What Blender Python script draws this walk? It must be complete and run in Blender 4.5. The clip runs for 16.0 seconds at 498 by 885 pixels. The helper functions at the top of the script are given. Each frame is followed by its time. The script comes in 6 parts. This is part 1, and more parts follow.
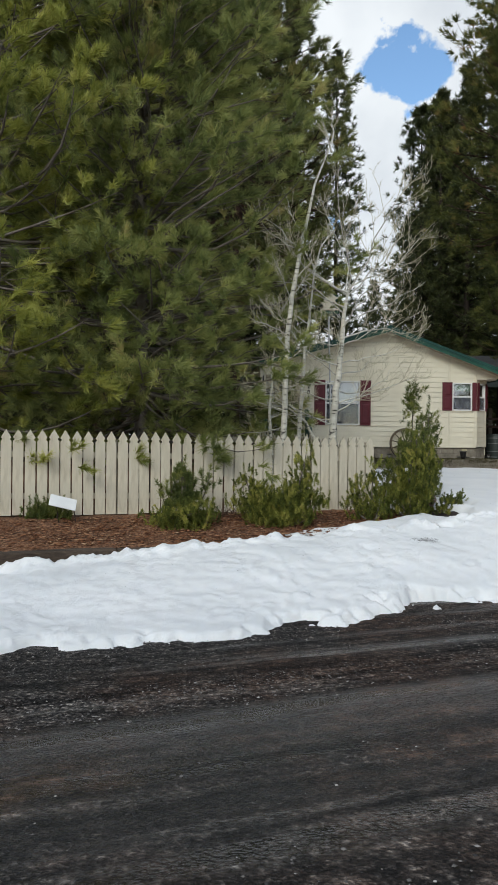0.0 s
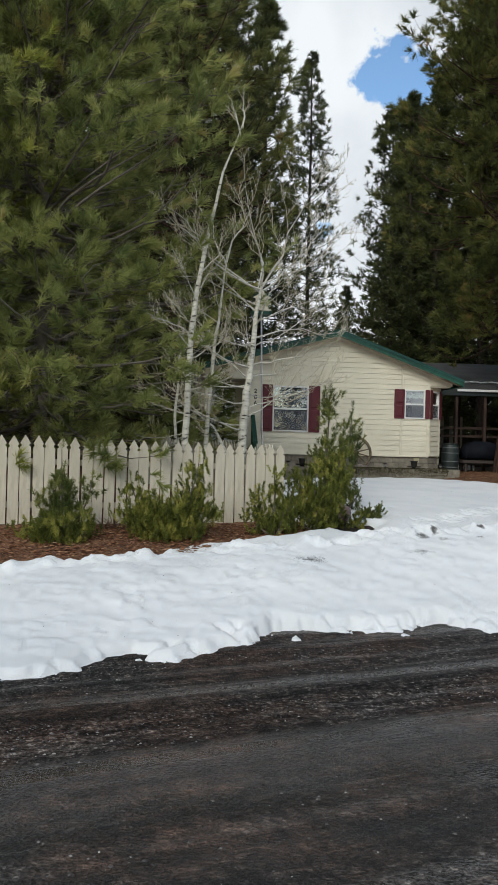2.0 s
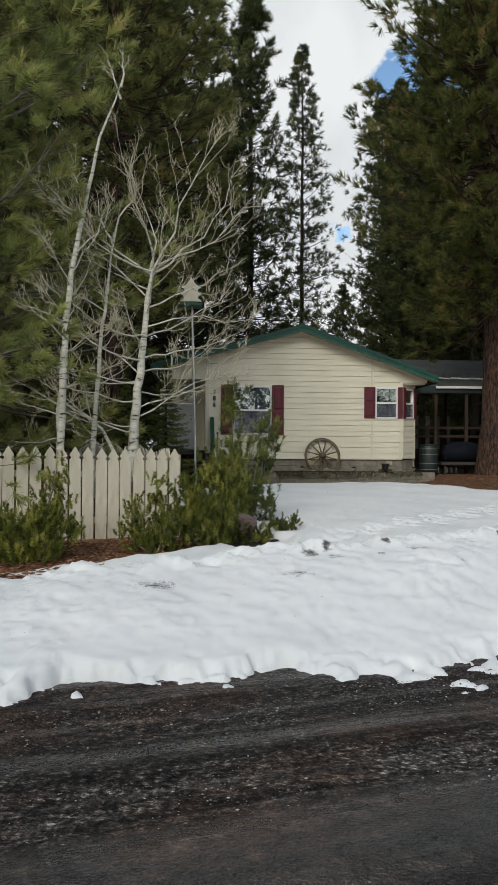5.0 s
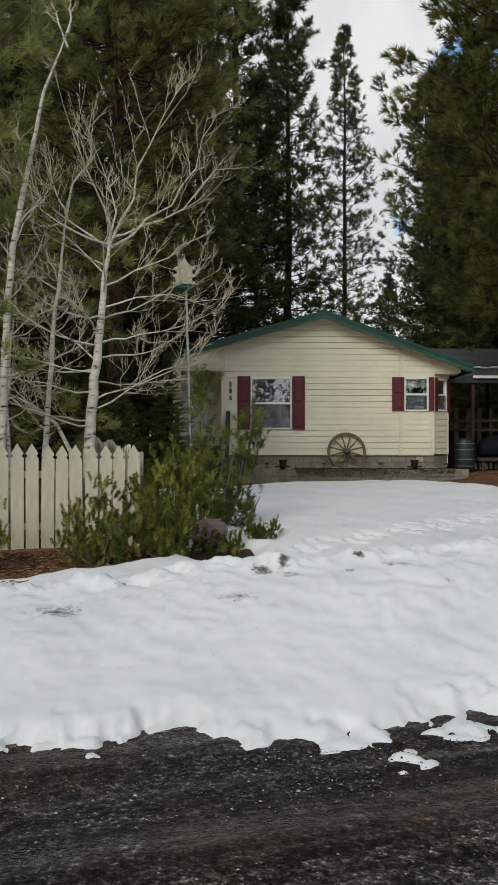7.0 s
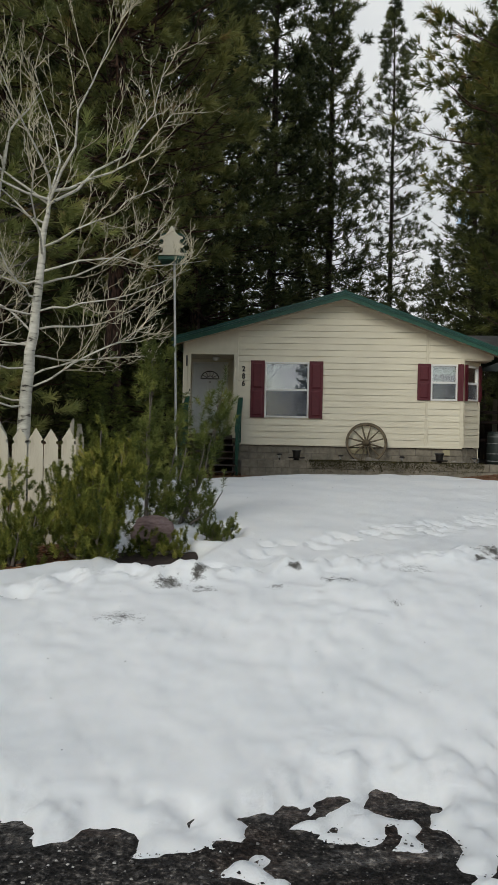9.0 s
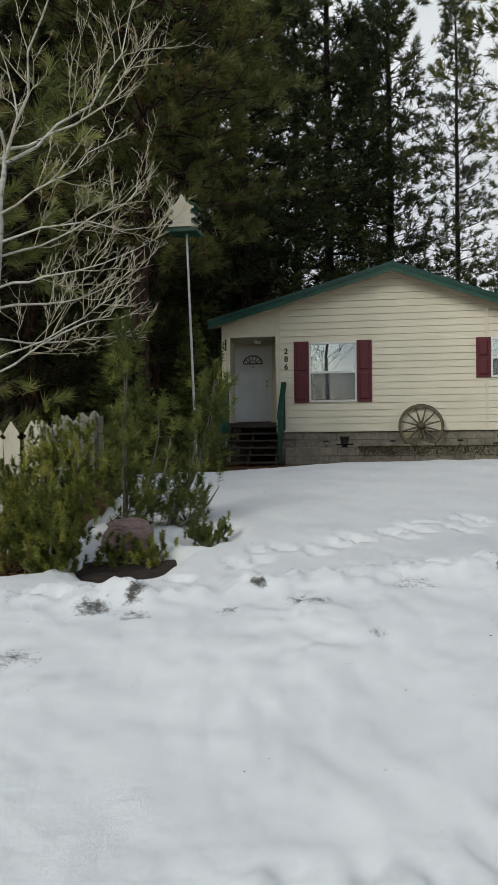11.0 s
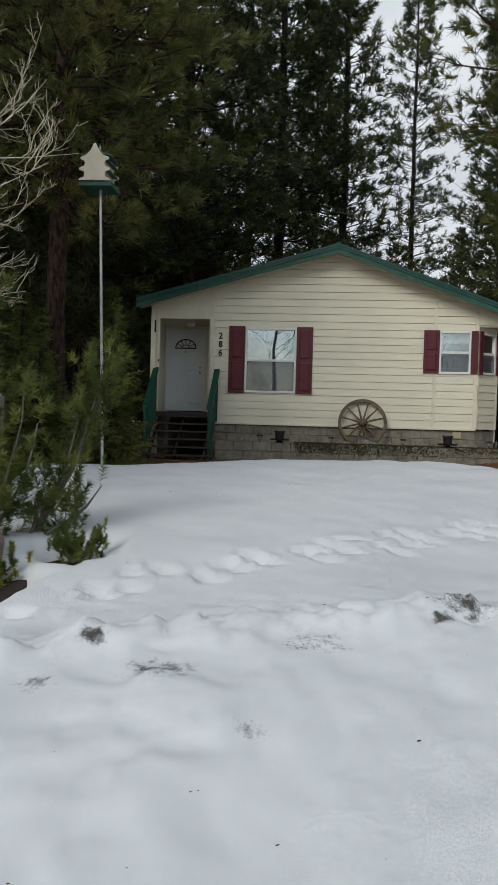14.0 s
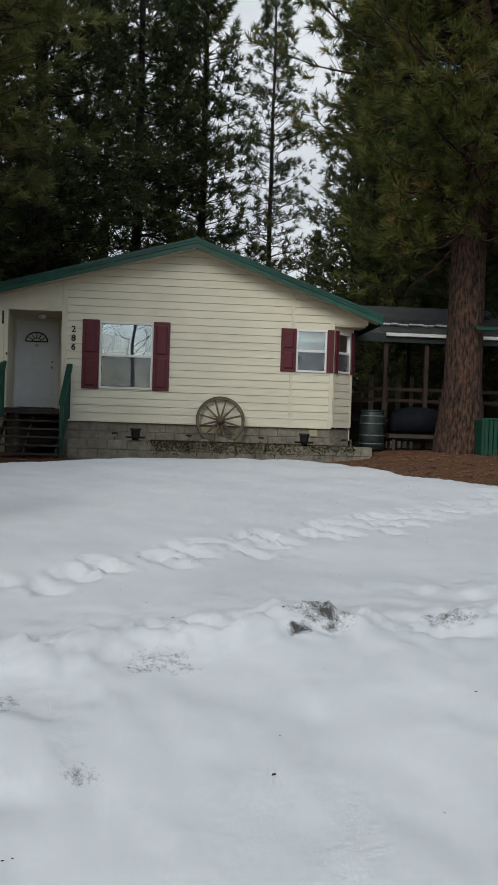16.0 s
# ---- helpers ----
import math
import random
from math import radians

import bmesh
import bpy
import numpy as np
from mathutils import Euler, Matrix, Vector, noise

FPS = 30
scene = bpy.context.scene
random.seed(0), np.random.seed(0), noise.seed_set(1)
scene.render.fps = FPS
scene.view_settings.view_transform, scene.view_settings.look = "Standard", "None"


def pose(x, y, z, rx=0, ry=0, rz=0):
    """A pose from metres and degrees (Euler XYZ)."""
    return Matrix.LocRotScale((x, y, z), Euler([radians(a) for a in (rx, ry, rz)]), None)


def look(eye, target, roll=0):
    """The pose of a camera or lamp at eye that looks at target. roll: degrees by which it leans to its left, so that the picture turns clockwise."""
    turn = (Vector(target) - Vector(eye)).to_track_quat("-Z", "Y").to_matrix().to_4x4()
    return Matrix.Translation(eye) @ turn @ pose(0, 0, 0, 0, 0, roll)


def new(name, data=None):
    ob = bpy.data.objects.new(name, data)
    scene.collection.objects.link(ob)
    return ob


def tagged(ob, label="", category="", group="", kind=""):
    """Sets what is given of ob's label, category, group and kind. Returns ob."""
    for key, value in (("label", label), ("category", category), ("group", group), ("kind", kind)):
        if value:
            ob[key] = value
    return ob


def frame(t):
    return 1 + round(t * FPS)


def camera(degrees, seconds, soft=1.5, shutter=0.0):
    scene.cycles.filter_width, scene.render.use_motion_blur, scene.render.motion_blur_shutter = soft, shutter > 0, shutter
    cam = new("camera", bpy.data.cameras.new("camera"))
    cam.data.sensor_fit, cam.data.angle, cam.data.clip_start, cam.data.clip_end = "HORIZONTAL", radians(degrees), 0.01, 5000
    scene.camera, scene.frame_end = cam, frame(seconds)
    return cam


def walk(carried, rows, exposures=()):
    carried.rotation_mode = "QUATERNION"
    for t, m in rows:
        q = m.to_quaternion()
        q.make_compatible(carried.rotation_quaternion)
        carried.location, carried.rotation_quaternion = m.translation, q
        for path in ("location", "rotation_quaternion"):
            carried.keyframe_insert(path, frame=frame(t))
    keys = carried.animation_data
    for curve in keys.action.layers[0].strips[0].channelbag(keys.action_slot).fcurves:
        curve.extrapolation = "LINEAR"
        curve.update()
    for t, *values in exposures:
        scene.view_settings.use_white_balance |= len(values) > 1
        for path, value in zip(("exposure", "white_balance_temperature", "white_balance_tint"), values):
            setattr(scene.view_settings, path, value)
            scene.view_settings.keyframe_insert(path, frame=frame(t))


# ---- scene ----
cam = camera(33.9, 16.0)
PATH = [
    (0, (-4.81, -26.498, 1.494), (-4.636, -24.506, 1.485), 0.5),
    (0.5, (-4.413, -26.341, 1.523), (-4.206, -24.352, 1.512), 0.7),
    (1, (-4.109, -26.097, 1.514), (-3.915, -24.106, 1.503), 1.5),
    (1.5, (-3.769, -25.834, 1.525), (-3.548, -23.847, 1.528), 1.3),
    (2, (-3.35, -25.641, 1.532), (-3.146, -23.651, 1.537), 1.4),
    (2.5, (-2.974, -25.408, 1.496), (-2.773, -23.418, 1.507), 1.5),
    (3, (-2.603, -25.204, 1.522), (-2.384, -23.216, 1.541), 2.1),
    (3.5, (-2.214, -25.041, 1.538), (-2.036, -23.049, 1.558), 1.7),
    (4, (-1.92, -24.792, 1.525), (-1.765, -22.798, 1.543), 1.1),
    (4.5, (-1.632, -24.481, 1.523), (-1.469, -22.487, 1.542), 0.4),
    (7, (-0.121, -22.718, 1.539), (-0.114, -20.718, 1.545), 0.1),
    (7.5, (0.146, -22.311, 1.539), (0.117, -20.312, 1.544), -0.3),
    (8, (0.478, -21.966, 1.544), (0.431, -19.966, 1.539), 1.5),
    (8.5, (0.73, -21.621, 1.511), (0.644, -19.623, 1.5), 1.4),
    (9, (0.997, -21.29, 1.512), (0.868, -19.294, 1.493), 1.2),
    (11.5, (1.781, -19.539, 1.472), (1.427, -17.571, 1.422), -1.0),
    (12, (1.806, -19.223, 1.49), (1.424, -17.26, 1.436), -0.7),
    (12.5, (1.932, -18.918, 1.474), (1.516, -16.962, 1.419), -0.1),
    (13, (2.018, -18.714, 1.481), (1.604, -16.758, 1.423), -0.1),
    (13.5, (1.975, -18.438, 1.477), (1.768, -16.449, 1.423), 0.8),
    (14, (1.951, -18.26, 1.449), (1.754, -16.27, 1.384), 1.6),
    (14.5, (1.991, -18.1, 1.458), (1.766, -16.114, 1.395), 2.2),
    (15, (2.001, -18.007, 1.454), (1.769, -16.022, 1.383), 2.3),
    (15.5, (1.972, -17.974, 1.464), (1.943, -15.975, 1.395), 2.1),
    (16, (2.001, -17.882, 1.434), (2.146, -15.888, 1.375), 1.9),
]
walk(cam, [(t, look(eye, target, roll)) for t, eye, target, roll in PATH],
     [(0.0, -0.14, 6250.0, 6.0), (4.0, -0.23, 6400.0, 6.0), (7.0, -0.34, 6600.0, 6.0), (9.0, -0.36, 6550.0, 6.0), (12.0, -0.32, 6350.0, 6.0), (16.0, -0.37, 6250.0, 6.0)])

# ---- light and air ----
SUN_EL, SUN_AZ = 31.0, 205.0
world = bpy.data.worlds.new("sky")
scene.world = world
world.use_nodes = True
wn, wl = world.node_tree.nodes, world.node_tree.links
wn.clear()
w_out = wn.new("ShaderNodeOutputWorld")
w_bg = wn.new("ShaderNodeBackground")
w_bg.inputs["Strength"].default_value = 0.15
w_sky = wn.new("ShaderNodeTexSky")
w_sky.sky_type = "NISHITA"
w_sky.sun_disc = False
w_sky.dust_density, w_sky.ozone_density = 0.4, 1.4
w_sky.sun_elevation = radians(SUN_EL)
w_sky.sun_rotation = radians(SUN_AZ)
w_noise = wn.new("ShaderNodeTexNoise")
w_noise.noise_dimensions = "4D"
w_noise.inputs["W"].default_value = 8.2
w_noise.inputs["Scale"].default_value = 3.2
w_noise.inputs["Detail"].default_value = 7.0
w_noise.inputs["Roughness"].default_value = 0.52
w_dir = wn.new("ShaderNodeTexCoord")


def sky_patch(az, el, near, far, amount, field):
    """Thickens or opens the cloud around one direction of the sky."""
    d = wn.new("ShaderNodeVectorMath")
    d.operation = "DISTANCE"
    wl.new(w_warp.outputs["Vector"], d.inputs[0])
    d.inputs[1].default_value = (math.sin(radians(az)) * math.cos(radians(el)), math.cos(radians(az)) * math.cos(radians(el)), math.sin(radians(el)))
    r = wn.new("ShaderNodeMapRange")
    r.interpolation_type = "SMOOTHSTEP"
    r.inputs["From Min"].default_value, r.inputs["From Max"].default_value = near, far
    r.inputs["To Min"].default_value, r.inputs["To Max"].default_value = amount, 0.0
    wl.new(d.outputs["Value"], r.inputs["Value"])
    a = wn.new("ShaderNodeMath")
    wl.new(field, a.inputs[0])
    wl.new(r.outputs["Result"], a.inputs[1])
    return a.outputs["Value"]


# ragged edges: the direction is stirred by fine noise before a patch is measured from it
w_curl = wn.new("ShaderNodeTexNoise")
w_curl.inputs["Scale"].default_value, w_curl.inputs["Detail"].default_value, w_curl.inputs["Roughness"].default_value = 14.0, 6.0, 0.6
w_stir = wn.new("ShaderNodeVectorMath")
w_stir.operation = "MULTIPLY_ADD"
w_stir.inputs[1].default_value, w_stir.inputs[2].default_value = (0.16, 0.16, 0.16), (-0.08, -0.08, -0.08)
w_warp = wn.new("ShaderNodeVectorMath")
wl.new(w_dir.outputs["Generated"], w_curl.inputs["Vector"])
wl.new(w_curl.outputs["Color"], w_stir.inputs[0])
wl.new(w_dir.outputs["Generated"], w_warp.inputs[0])
wl.new(w_stir.outputs["Vector"], w_warp.inputs[1])
w_field = sky_patch(13, 22, 0.25, 0.65, 0.16, w_noise.outputs["Fac"])
w_field = sky_patch(15.4, 24.8, 0.015, 0.078, -0.34, w_field)
w_field = sky_patch(10.8, 14.4, 0.004, 0.035, -0.26, w_field)
w_ramp = wn.new("ShaderNodeValToRGB")
w_ramp.color_ramp.elements[0].position = 0.44
w_ramp.color_ramp.elements[0].color = (0, 0, 0, 1)
w_ramp.color_ramp.elements[1].position = 0.53
w_ramp.color_ramp.elements[1].color = (1, 1, 1, 1)
w_shade = wn.new("ShaderNodeValToRGB")
w_shade.color_ramp.elements[0].position = 0.45
w_shade.color_ramp.elements[0].color = (6.9, 6.95, 7.1, 1)
w_shade.color_ramp.elements[1].position = 0.64
w_shade.color_ramp.elements[1].color = (4.9, 5.05, 5.4, 1)
w_mix = wn.new("ShaderNodeMix")
w_mix.data_type = "RGBA"
wl.new(w_field, w_ramp.inputs["Fac"])
wl.new(w_noise.outputs["Fac"], w_shade.inputs["Fac"])
wl.new(w_ramp.outputs["Color"], w_mix.inputs["Factor"])
w_hue = wn.new("ShaderNodeHueSaturation")
w_hue.inputs["Saturation"].default_value, w_hue.inputs["Value"].default_value = 1.06, 1.3
wl.new(w_sky.outputs["Color"], w_hue.inputs["Color"])
wl.new(w_hue.outputs["Color"], w_mix.inputs["A"])
wl.new(w_shade.outputs["Color"], w_mix.inputs["B"])
wl.new(w_mix.outputs["Result"], w_bg.inputs["Color"])
wl.new(w_bg.outputs["Background"], w_out.inputs["Surface"])

sun = new("sun", bpy.data.lights.new("sun", "SUN"))
sun.data.energy = 2.1
sun.data.angle = radians(26)
sun.data.color = (1.0, 0.95, 0.86)
_el, _az = radians(SUN_EL), radians(SUN_AZ)
sun.matrix_world = look((0, 0, 60), (-60 * math.sin(_az) * math.cos(_el), -60 * math.cos(_az) * math.cos(_el), 60 - 60 * math.sin(_el)))


# ---- materials ----
def mat(name, stops, scale=6.0, rough=0.7, bump=0.0, bscale=40.0, metal=0.0, detail=6.0, stretch=(1, 1, 1), turn=0.0, grime=0.0, gscale=1.2,
        spec=0.4, dist=0.01, rough2=None):
    """Procedural surface: a ramp over fine noise, broad uneven soiling, and relief. stops: (position, colour) pairs."""
    m = bpy.data.materials.new(name)
    m.use_nodes = True
    n, l = m.node_tree.nodes, m.node_tree.links
    b = n["Principled BSDF"]
    tc = n.new("ShaderNodeTexCoord")
    mp = n.new("ShaderNodeMapping")
    mp.inputs["Scale"].default_value = stretch
    mp.inputs["Rotation"].default_value = (0, 0, radians(turn))
    l.new(tc.outputs["Object"], mp.inputs["Vector"])
    nz = n.new("ShaderNodeTexNoise")
    nz.inputs["Scale"].default_value = scale
    nz.inputs["Detail"].default_value = detail
    nz.inputs["Roughness"].default_value = 0.6
    l.new(mp.outputs["Vector"], nz.inputs["Vector"])
    rp = n.new("ShaderNodeValToRGB")
    els = rp.color_ramp.elements
    while len(els) < len(stops):
        els.new(0.5)
    for e, (p, c) in zip(els, stops):
        e.position, e.color = p, (*c, 1)
    l.new(nz.outputs["Fac"], rp.inputs["Fac"])
    col = rp.outputs["Color"]
    if grime:
        g = n.new("ShaderNodeTexNoise")
        g.inputs["Scale"].default_value = gscale
        g.inputs["Detail"].default_value = 4
        l.new(tc.outputs["Object"], g.inputs["Vector"])
        gr = n.new("ShaderNodeMapRange")
        gr.inputs["From Min"].default_value, gr.inputs["From Max"].default_value = 0.35, 0.7
        gr.inputs["To Min"].default_value, gr.inputs["To Max"].default_value = 1.0, 1.0 - grime
        l.new(g.outputs["Fac"], gr.inputs["Value"])
        mx = n.new("ShaderNodeMix")
        mx.data_type, mx.blend_type = "RGBA", "MULTIPLY"
        mx.inputs["Factor"].default_value = 1.0
        l.new(col, mx.inputs["A"])
        l.new(gr.outputs["Result"], mx.inputs["B"])
        col = mx.outputs["Result"]
    l.new(col, b.inputs["Base Color"])
    b.inputs["Metallic"].default_value = metal
    b.inputs["Specular IOR Level"].default_value = spec
    if rough2 is None:
        b.inputs["Roughness"].default_value = rough
    else:
        rr = n.new("ShaderNodeMapRange")
        rr.inputs["From Min"].default_value, rr.inputs["From Max"].default_value = 0.35, 0.65
        rr.inputs["To Min"].default_value, rr.inputs["To Max"].default_value = rough, rough2
        l.new(nz.outputs["Fac"], rr.inputs["Value"])
        l.new(rr.outputs["Result"], b.inputs["Roughness"])
    if bump:
        bn = n.new("ShaderNodeTexNoise")
        bn.inputs["Scale"].default_value = bscale
        bn.inputs["Detail"].default_value = 5
        l.new(mp.outputs["Vector"], bn.inputs["Vector"])
        bp = n.new("ShaderNodeBump")
        bp.inputs["Strength"].default_value = bump
        bp.inputs["Distance"].default_value = dist
        l.new(bn.outputs["Fac"], bp.inputs["Height"])
        l.new(bp.outputs["Normal"], b.inputs["Normal"])
    return m


def needle_mat(name, dark, mid, light, dead=None, through_light=0.3, clump=1.6):
    """Foliage: each needle its own tone, clumps of lighter and darker shoots, some light passing through."""
    m = bpy.data.materials.new(name)
    m.use_nodes = True
    n, l = m.node_tree.nodes, m.node_tree.links
    b = n["Principled BSDF"]
    geo = n.new("ShaderNodeNewGeometry")
    tc = n.new("ShaderNodeTexCoord")
    nz = n.new("ShaderNodeTexNoise")
    nz.inputs["Scale"].default_value = clump
    nz.inputs["Detail"].default_value = 3
    l.new(tc.outputs["Object"], nz.inputs["Vector"])
    own = n.new("ShaderNodeMath")
    own.operation = "MULTIPLY_ADD"
    l.new(geo.outputs["Random Per Island"], own.inputs[0])
    own.inputs[1].default_value = 0.10
    l.new(nz.outputs["Fac"], own.inputs[2])
    tone = n.new("ShaderNodeAttribute")
    tone.attribute_name = "tone"
    mth = n.new("ShaderNodeMath")
    mth.operation = "MULTIPLY_ADD"
    l.new(tone.outputs["Fac"], mth.inputs[0])
    mth.inputs[1].default_value = 0.32
    l.new(own.outputs["Value"], mth.inputs[2])
    rp = n.new("ShaderNodeValToRGB")
    els = rp.color_ramp.elements
    stops = [(0.5, dark), (0.78, mid), (0.97, light)] + ([(1.0, dead)] if dead else [])
    while len(els) < len(stops):
        els.new(0.5)
    for e, (p, c) in zip(els, stops):
        e.position, e.color = p, (*c, 1)
    l.new(mth.outputs["Value"], rp.inputs["Fac"])
    l.new(rp.outputs["Color"], b.inputs["Base Color"])
    b.inputs["Roughness"].default_value = 0.55
    b.inputs["Specular IOR Level"].default_value = 0.3
    tr = n.new("ShaderNodeBsdfTranslucent")
    l.new(rp.outputs["Color"], tr.inputs["Color"])
    mx = n.new("ShaderNodeMixShader")
    mx.inputs["Fac"].default_value = through_light
    l.new(b.outputs["BSDF"], mx.inputs[1])
    l.new(tr.outputs["BSDF"], mx.inputs[2])
    l.new(mx.outputs["Shader"], n["Material Output"].inputs["Surface"])
    return m


SIDING = mat("cream_siding", [(0.3, (0.72, 0.67, 0.525)), (0.7, (0.78, 0.73, 0.58))], 3, 0.6, 0.15, 60, stretch=(0.4, 1, 3), grime=0.10, gscale=0.9)
CREAM_TRIM = mat("cream_trim", [(0.3, (0.67, 0.62, 0.48)), (0.7, (0.73, 0.68, 0.54))], 5, 0.55, 0.1, 50, grime=0.08)
# soffits and porch ceiling take a darker cream than the trim
SOFFIT = mat("soffit_darker_cream", [(0.3, (0.55, 0.50, 0.40)), (0.7, (0.60, 0.55, 0.44))], 5, 0.65)
GREEN_TRIM = mat("green_painted_trim", [(0.3, (0.012, 0.064, 0.042)), (0.7, (0.020, 0.098, 0.063))], 6, 0.45, 0.1, 40, grime=0.25)
GREEN_ROOF = mat("green_metal_roof", [(0.3, (0.010, 0.06, 0.048)), (0.7, (0.018, 0.085, 0.066))], 3, 0.4, grime=0.3, metal=0.1)
GREEN_RAIL = mat("green_rail_paint", [(0.3, (0.006, 0.048, 0.031)), (0.7, (0.010, 0.075, 0.047))], 8, 0.5, 0.1, 40, grime=0.2)
MAROON = mat("maroon_shutter", [(0.3, (0.085, 0.010, 0.017)), (0.7, (0.115, 0.016, 0.024))], 6, 0.5, 0.05, 60, grime=0.12)
WHITE = mat("white_vinyl", [(0.3, (0.74, 0.74, 0.72)), (0.7, (0.8, 0.8, 0.78))], 5, 0.4, grime=0.06)
DOOR = mat("white_door_paint", [(0.3, (0.76, 0.78, 0.79)), (0.7, (0.82, 0.84, 0.85))], 4, 0.45, grime=0.10)
BLOCK = mat("concrete_block", [(0.25, (0.17, 0.152, 0.118)), (0.55, (0.265, 0.238, 0.188)), (0.8, (0.34, 0.31, 0.25))], 9, 0.9, 0.5, 70, grime=0.35, gscale=2.0)
MORTAR = mat("mortar", [(0.3, (0.15, 0.14, 0.12)), (0.7, (0.22, 0.20, 0.18))], 20, 0.95, 0.4, 90, grime=0.3)
MOSS = mat("moss", [(0.3, (0.05, 0.047, 0.02)), (0.6, (0.10, 0.09, 0.036)), (0.8, (0.18, 0.13, 0.065))], 14, 0.95, 0.8, 60)
DARK_WOOD = mat("dark_weathered_wood", [(0.3, (0.030, 0.022, 0.018)), (0.7, (0.07, 0.052, 0.042))], 8, 0.75, 0.35, 50, stretch=(0.4, 5, 5), grime=0.3)
# brown wood halved in colour to put the carport's inner shade into it
PORCH_WOOD_SHADED = mat("brown_post_wood_shaded", [(0.3, (0.030, 0.016, 0.011)), (0.7, (0.062, 0.036, 0.025))], 8, 0.75, 0.3, 40, stretch=(4, 4, 0.5), grime=0.3)
WHEEL_WOOD = mat("weathered_grey_wood", [(0.3, (0.10, 0.075, 0.045)), (0.7, (0.21, 0.17, 0.11))], 10, 0.85, 0.4, 60, grime=0.35, gscale=4)
IRON = mat("rusty_iron", [(0.3, (0.025, 0.018, 0.014)), (0.7, (0.07, 0.05, 0.04))], 18, 0.7, 0.3, 80, metal=0.4)
FENCE = mat("cream_fence_paint", [(0.28, (0.42, 0.375, 0.285)), (0.5, (0.58, 0.53, 0.42)), (0.75, (0.63, 0.58, 0.465))], 5, 0.7, 0.3, 45, stretch=(3, 3, 0.5), grime=0.16, gscale=2.5)
FENCE_BACK = mat("fence_rail_wood", [(0.3, (0.30, 0.27, 0.21)), (0.7, (0.45, 0.41, 0.33))], 6, 0.8, 0.3, 40)
TIE = mat("railroad_tie", [(0.3, (0.04, 0.028, 0.020)), (0.55, (0.085, 0.062, 0.045)), (0.8, (0.15, 0.115, 0.085))], 6, 0.9, 0.6, 30, stretch=(0.5, 5, 5), grime=0.3)
MULCH = mat("bark_mulch", [(0.35, (0.06, 0.026, 0.015)), (0.5, (0.22, 0.105, 0.055)), (0.66, (0.40, 0.22, 0.12))], 26, 0.95, 1.0, 45, grime=0.35, gscale=1.5, dist=0.03)
LITTER = mat("needle_litter", [(0.35, (0.06, 0.028, 0.015)), (0.5, (0.17, 0.08, 0.038)), (0.66, (0.30, 0.155, 0.08))], 22, 0.95, 0.9, 60, grime=0.3, gscale=0.8, dist=0.02)
BARK = mat("pine_bark", [(0.38, (0.010, 0.008, 0.007)), (0.5, (0.062, 0.034, 0.023)), (0.66, (0.13, 0.070, 0.047))], 7, 0.95, 1.0, 9, stretch=(2.6, 2.6, 0.7), grime=0.2, dist=0.06)
BARK_DARK = mat("dark_bark", [(0.3, (0.016, 0.012, 0.010)), (0.6, (0.045, 0.033, 0.026)), (0.8, (0.07, 0.055, 0.045))], 6, 0.95, 0.8, 12, stretch=(2, 2, 0.6), dist=0.03)
TWIG = mat("grey_twig", [(0.3, (0.10, 0.085, 0.07)), (0.7, (0.20, 0.175, 0.15))], 10, 0.9)
ASPEN = mat("aspen_bark", [(0.34, (0.05, 0.043, 0.035)), (0.42, (0.50, 0.48, 0.41)), (0.7, (0.72, 0.70, 0.62))], 7, 0.8, 0.4, 30, stretch=(1, 1, 3.5), grime=0.2)
ASPEN_TWIG = mat("aspen_twig", [(0.3, (0.40, 0.36, 0.25)), (0.7, (0.60, 0.55, 0.41))], 8, 0.85)
ROCK = mat("pink_granite", [(0.3, (0.20, 0.125, 0.113)), (0.5, (0.33, 0.225, 0.205)), (0.75, (0.43, 0.32, 0.295))], 14, 0.9, 0.6, 30, stretch=(1, 1, 4), grime=0.3, gscale=3)
GREY_ROCK = mat("grey_stone", [(0.3, (0.13, 0.115, 0.095)), (0.7, (0.27, 0.245, 0.21))], 9, 0.9, 0.6, 30, grime=0.3)
BLACK = mat("black_plastic", [(0.3, (0.012, 0.012, 0.012)), (0.7, (0.022, 0.021, 0.02))], 8, 0.5)
# dark cloth, coloured darker still for the shade under the porch
DARK_CLOTH_SHADED = mat("dark_cover_shaded", [(0.3, (0.004, 0.005, 0.008)), (0.7, (0.009, 0.011, 0.016))], 5, 0.75, 0.3, 12, spec=0.12)
BARREL = mat("barrel_green_paint", [(0.3, (0.012, 0.020, 0.019)), (0.7, (0.03, 0.042, 0.040))], 7, 0.5, 0.2, 40, grime=0.3)
HOOP = mat("dull_hoop", [(0.3, (0.12, 0.13, 0.13)), (0.7, (0.22, 0.23, 0.23))], 8, 0.6, metal=0.3)
STEEL = mat("galvanised_steel", [(0.3, (0.40, 0.40, 0.40)), (0.7, (0.56, 0.56, 0.55))], 8, 0.45, metal=0.7)
BRASS = mat("brass", [(0.3, (0.55, 0.40, 0.16)), (0.7, (0.68, 0.52, 0.25))], 8, 0.3, metal=1.0)
BIRD = mat("birdhouse_cream", [(0.3, (0.66, 0.60, 0.46)), (0.7, (0.74, 0.68, 0.54))], 5, 0.6, grime=0.1)
SHINGLE = mat("dark_shingle", [(0.3, (0.06, 0.06, 0.058)), (0.7, (0.14, 0.138, 0.132))], 30, 0.9, 0.6, 40, grime=0.3)
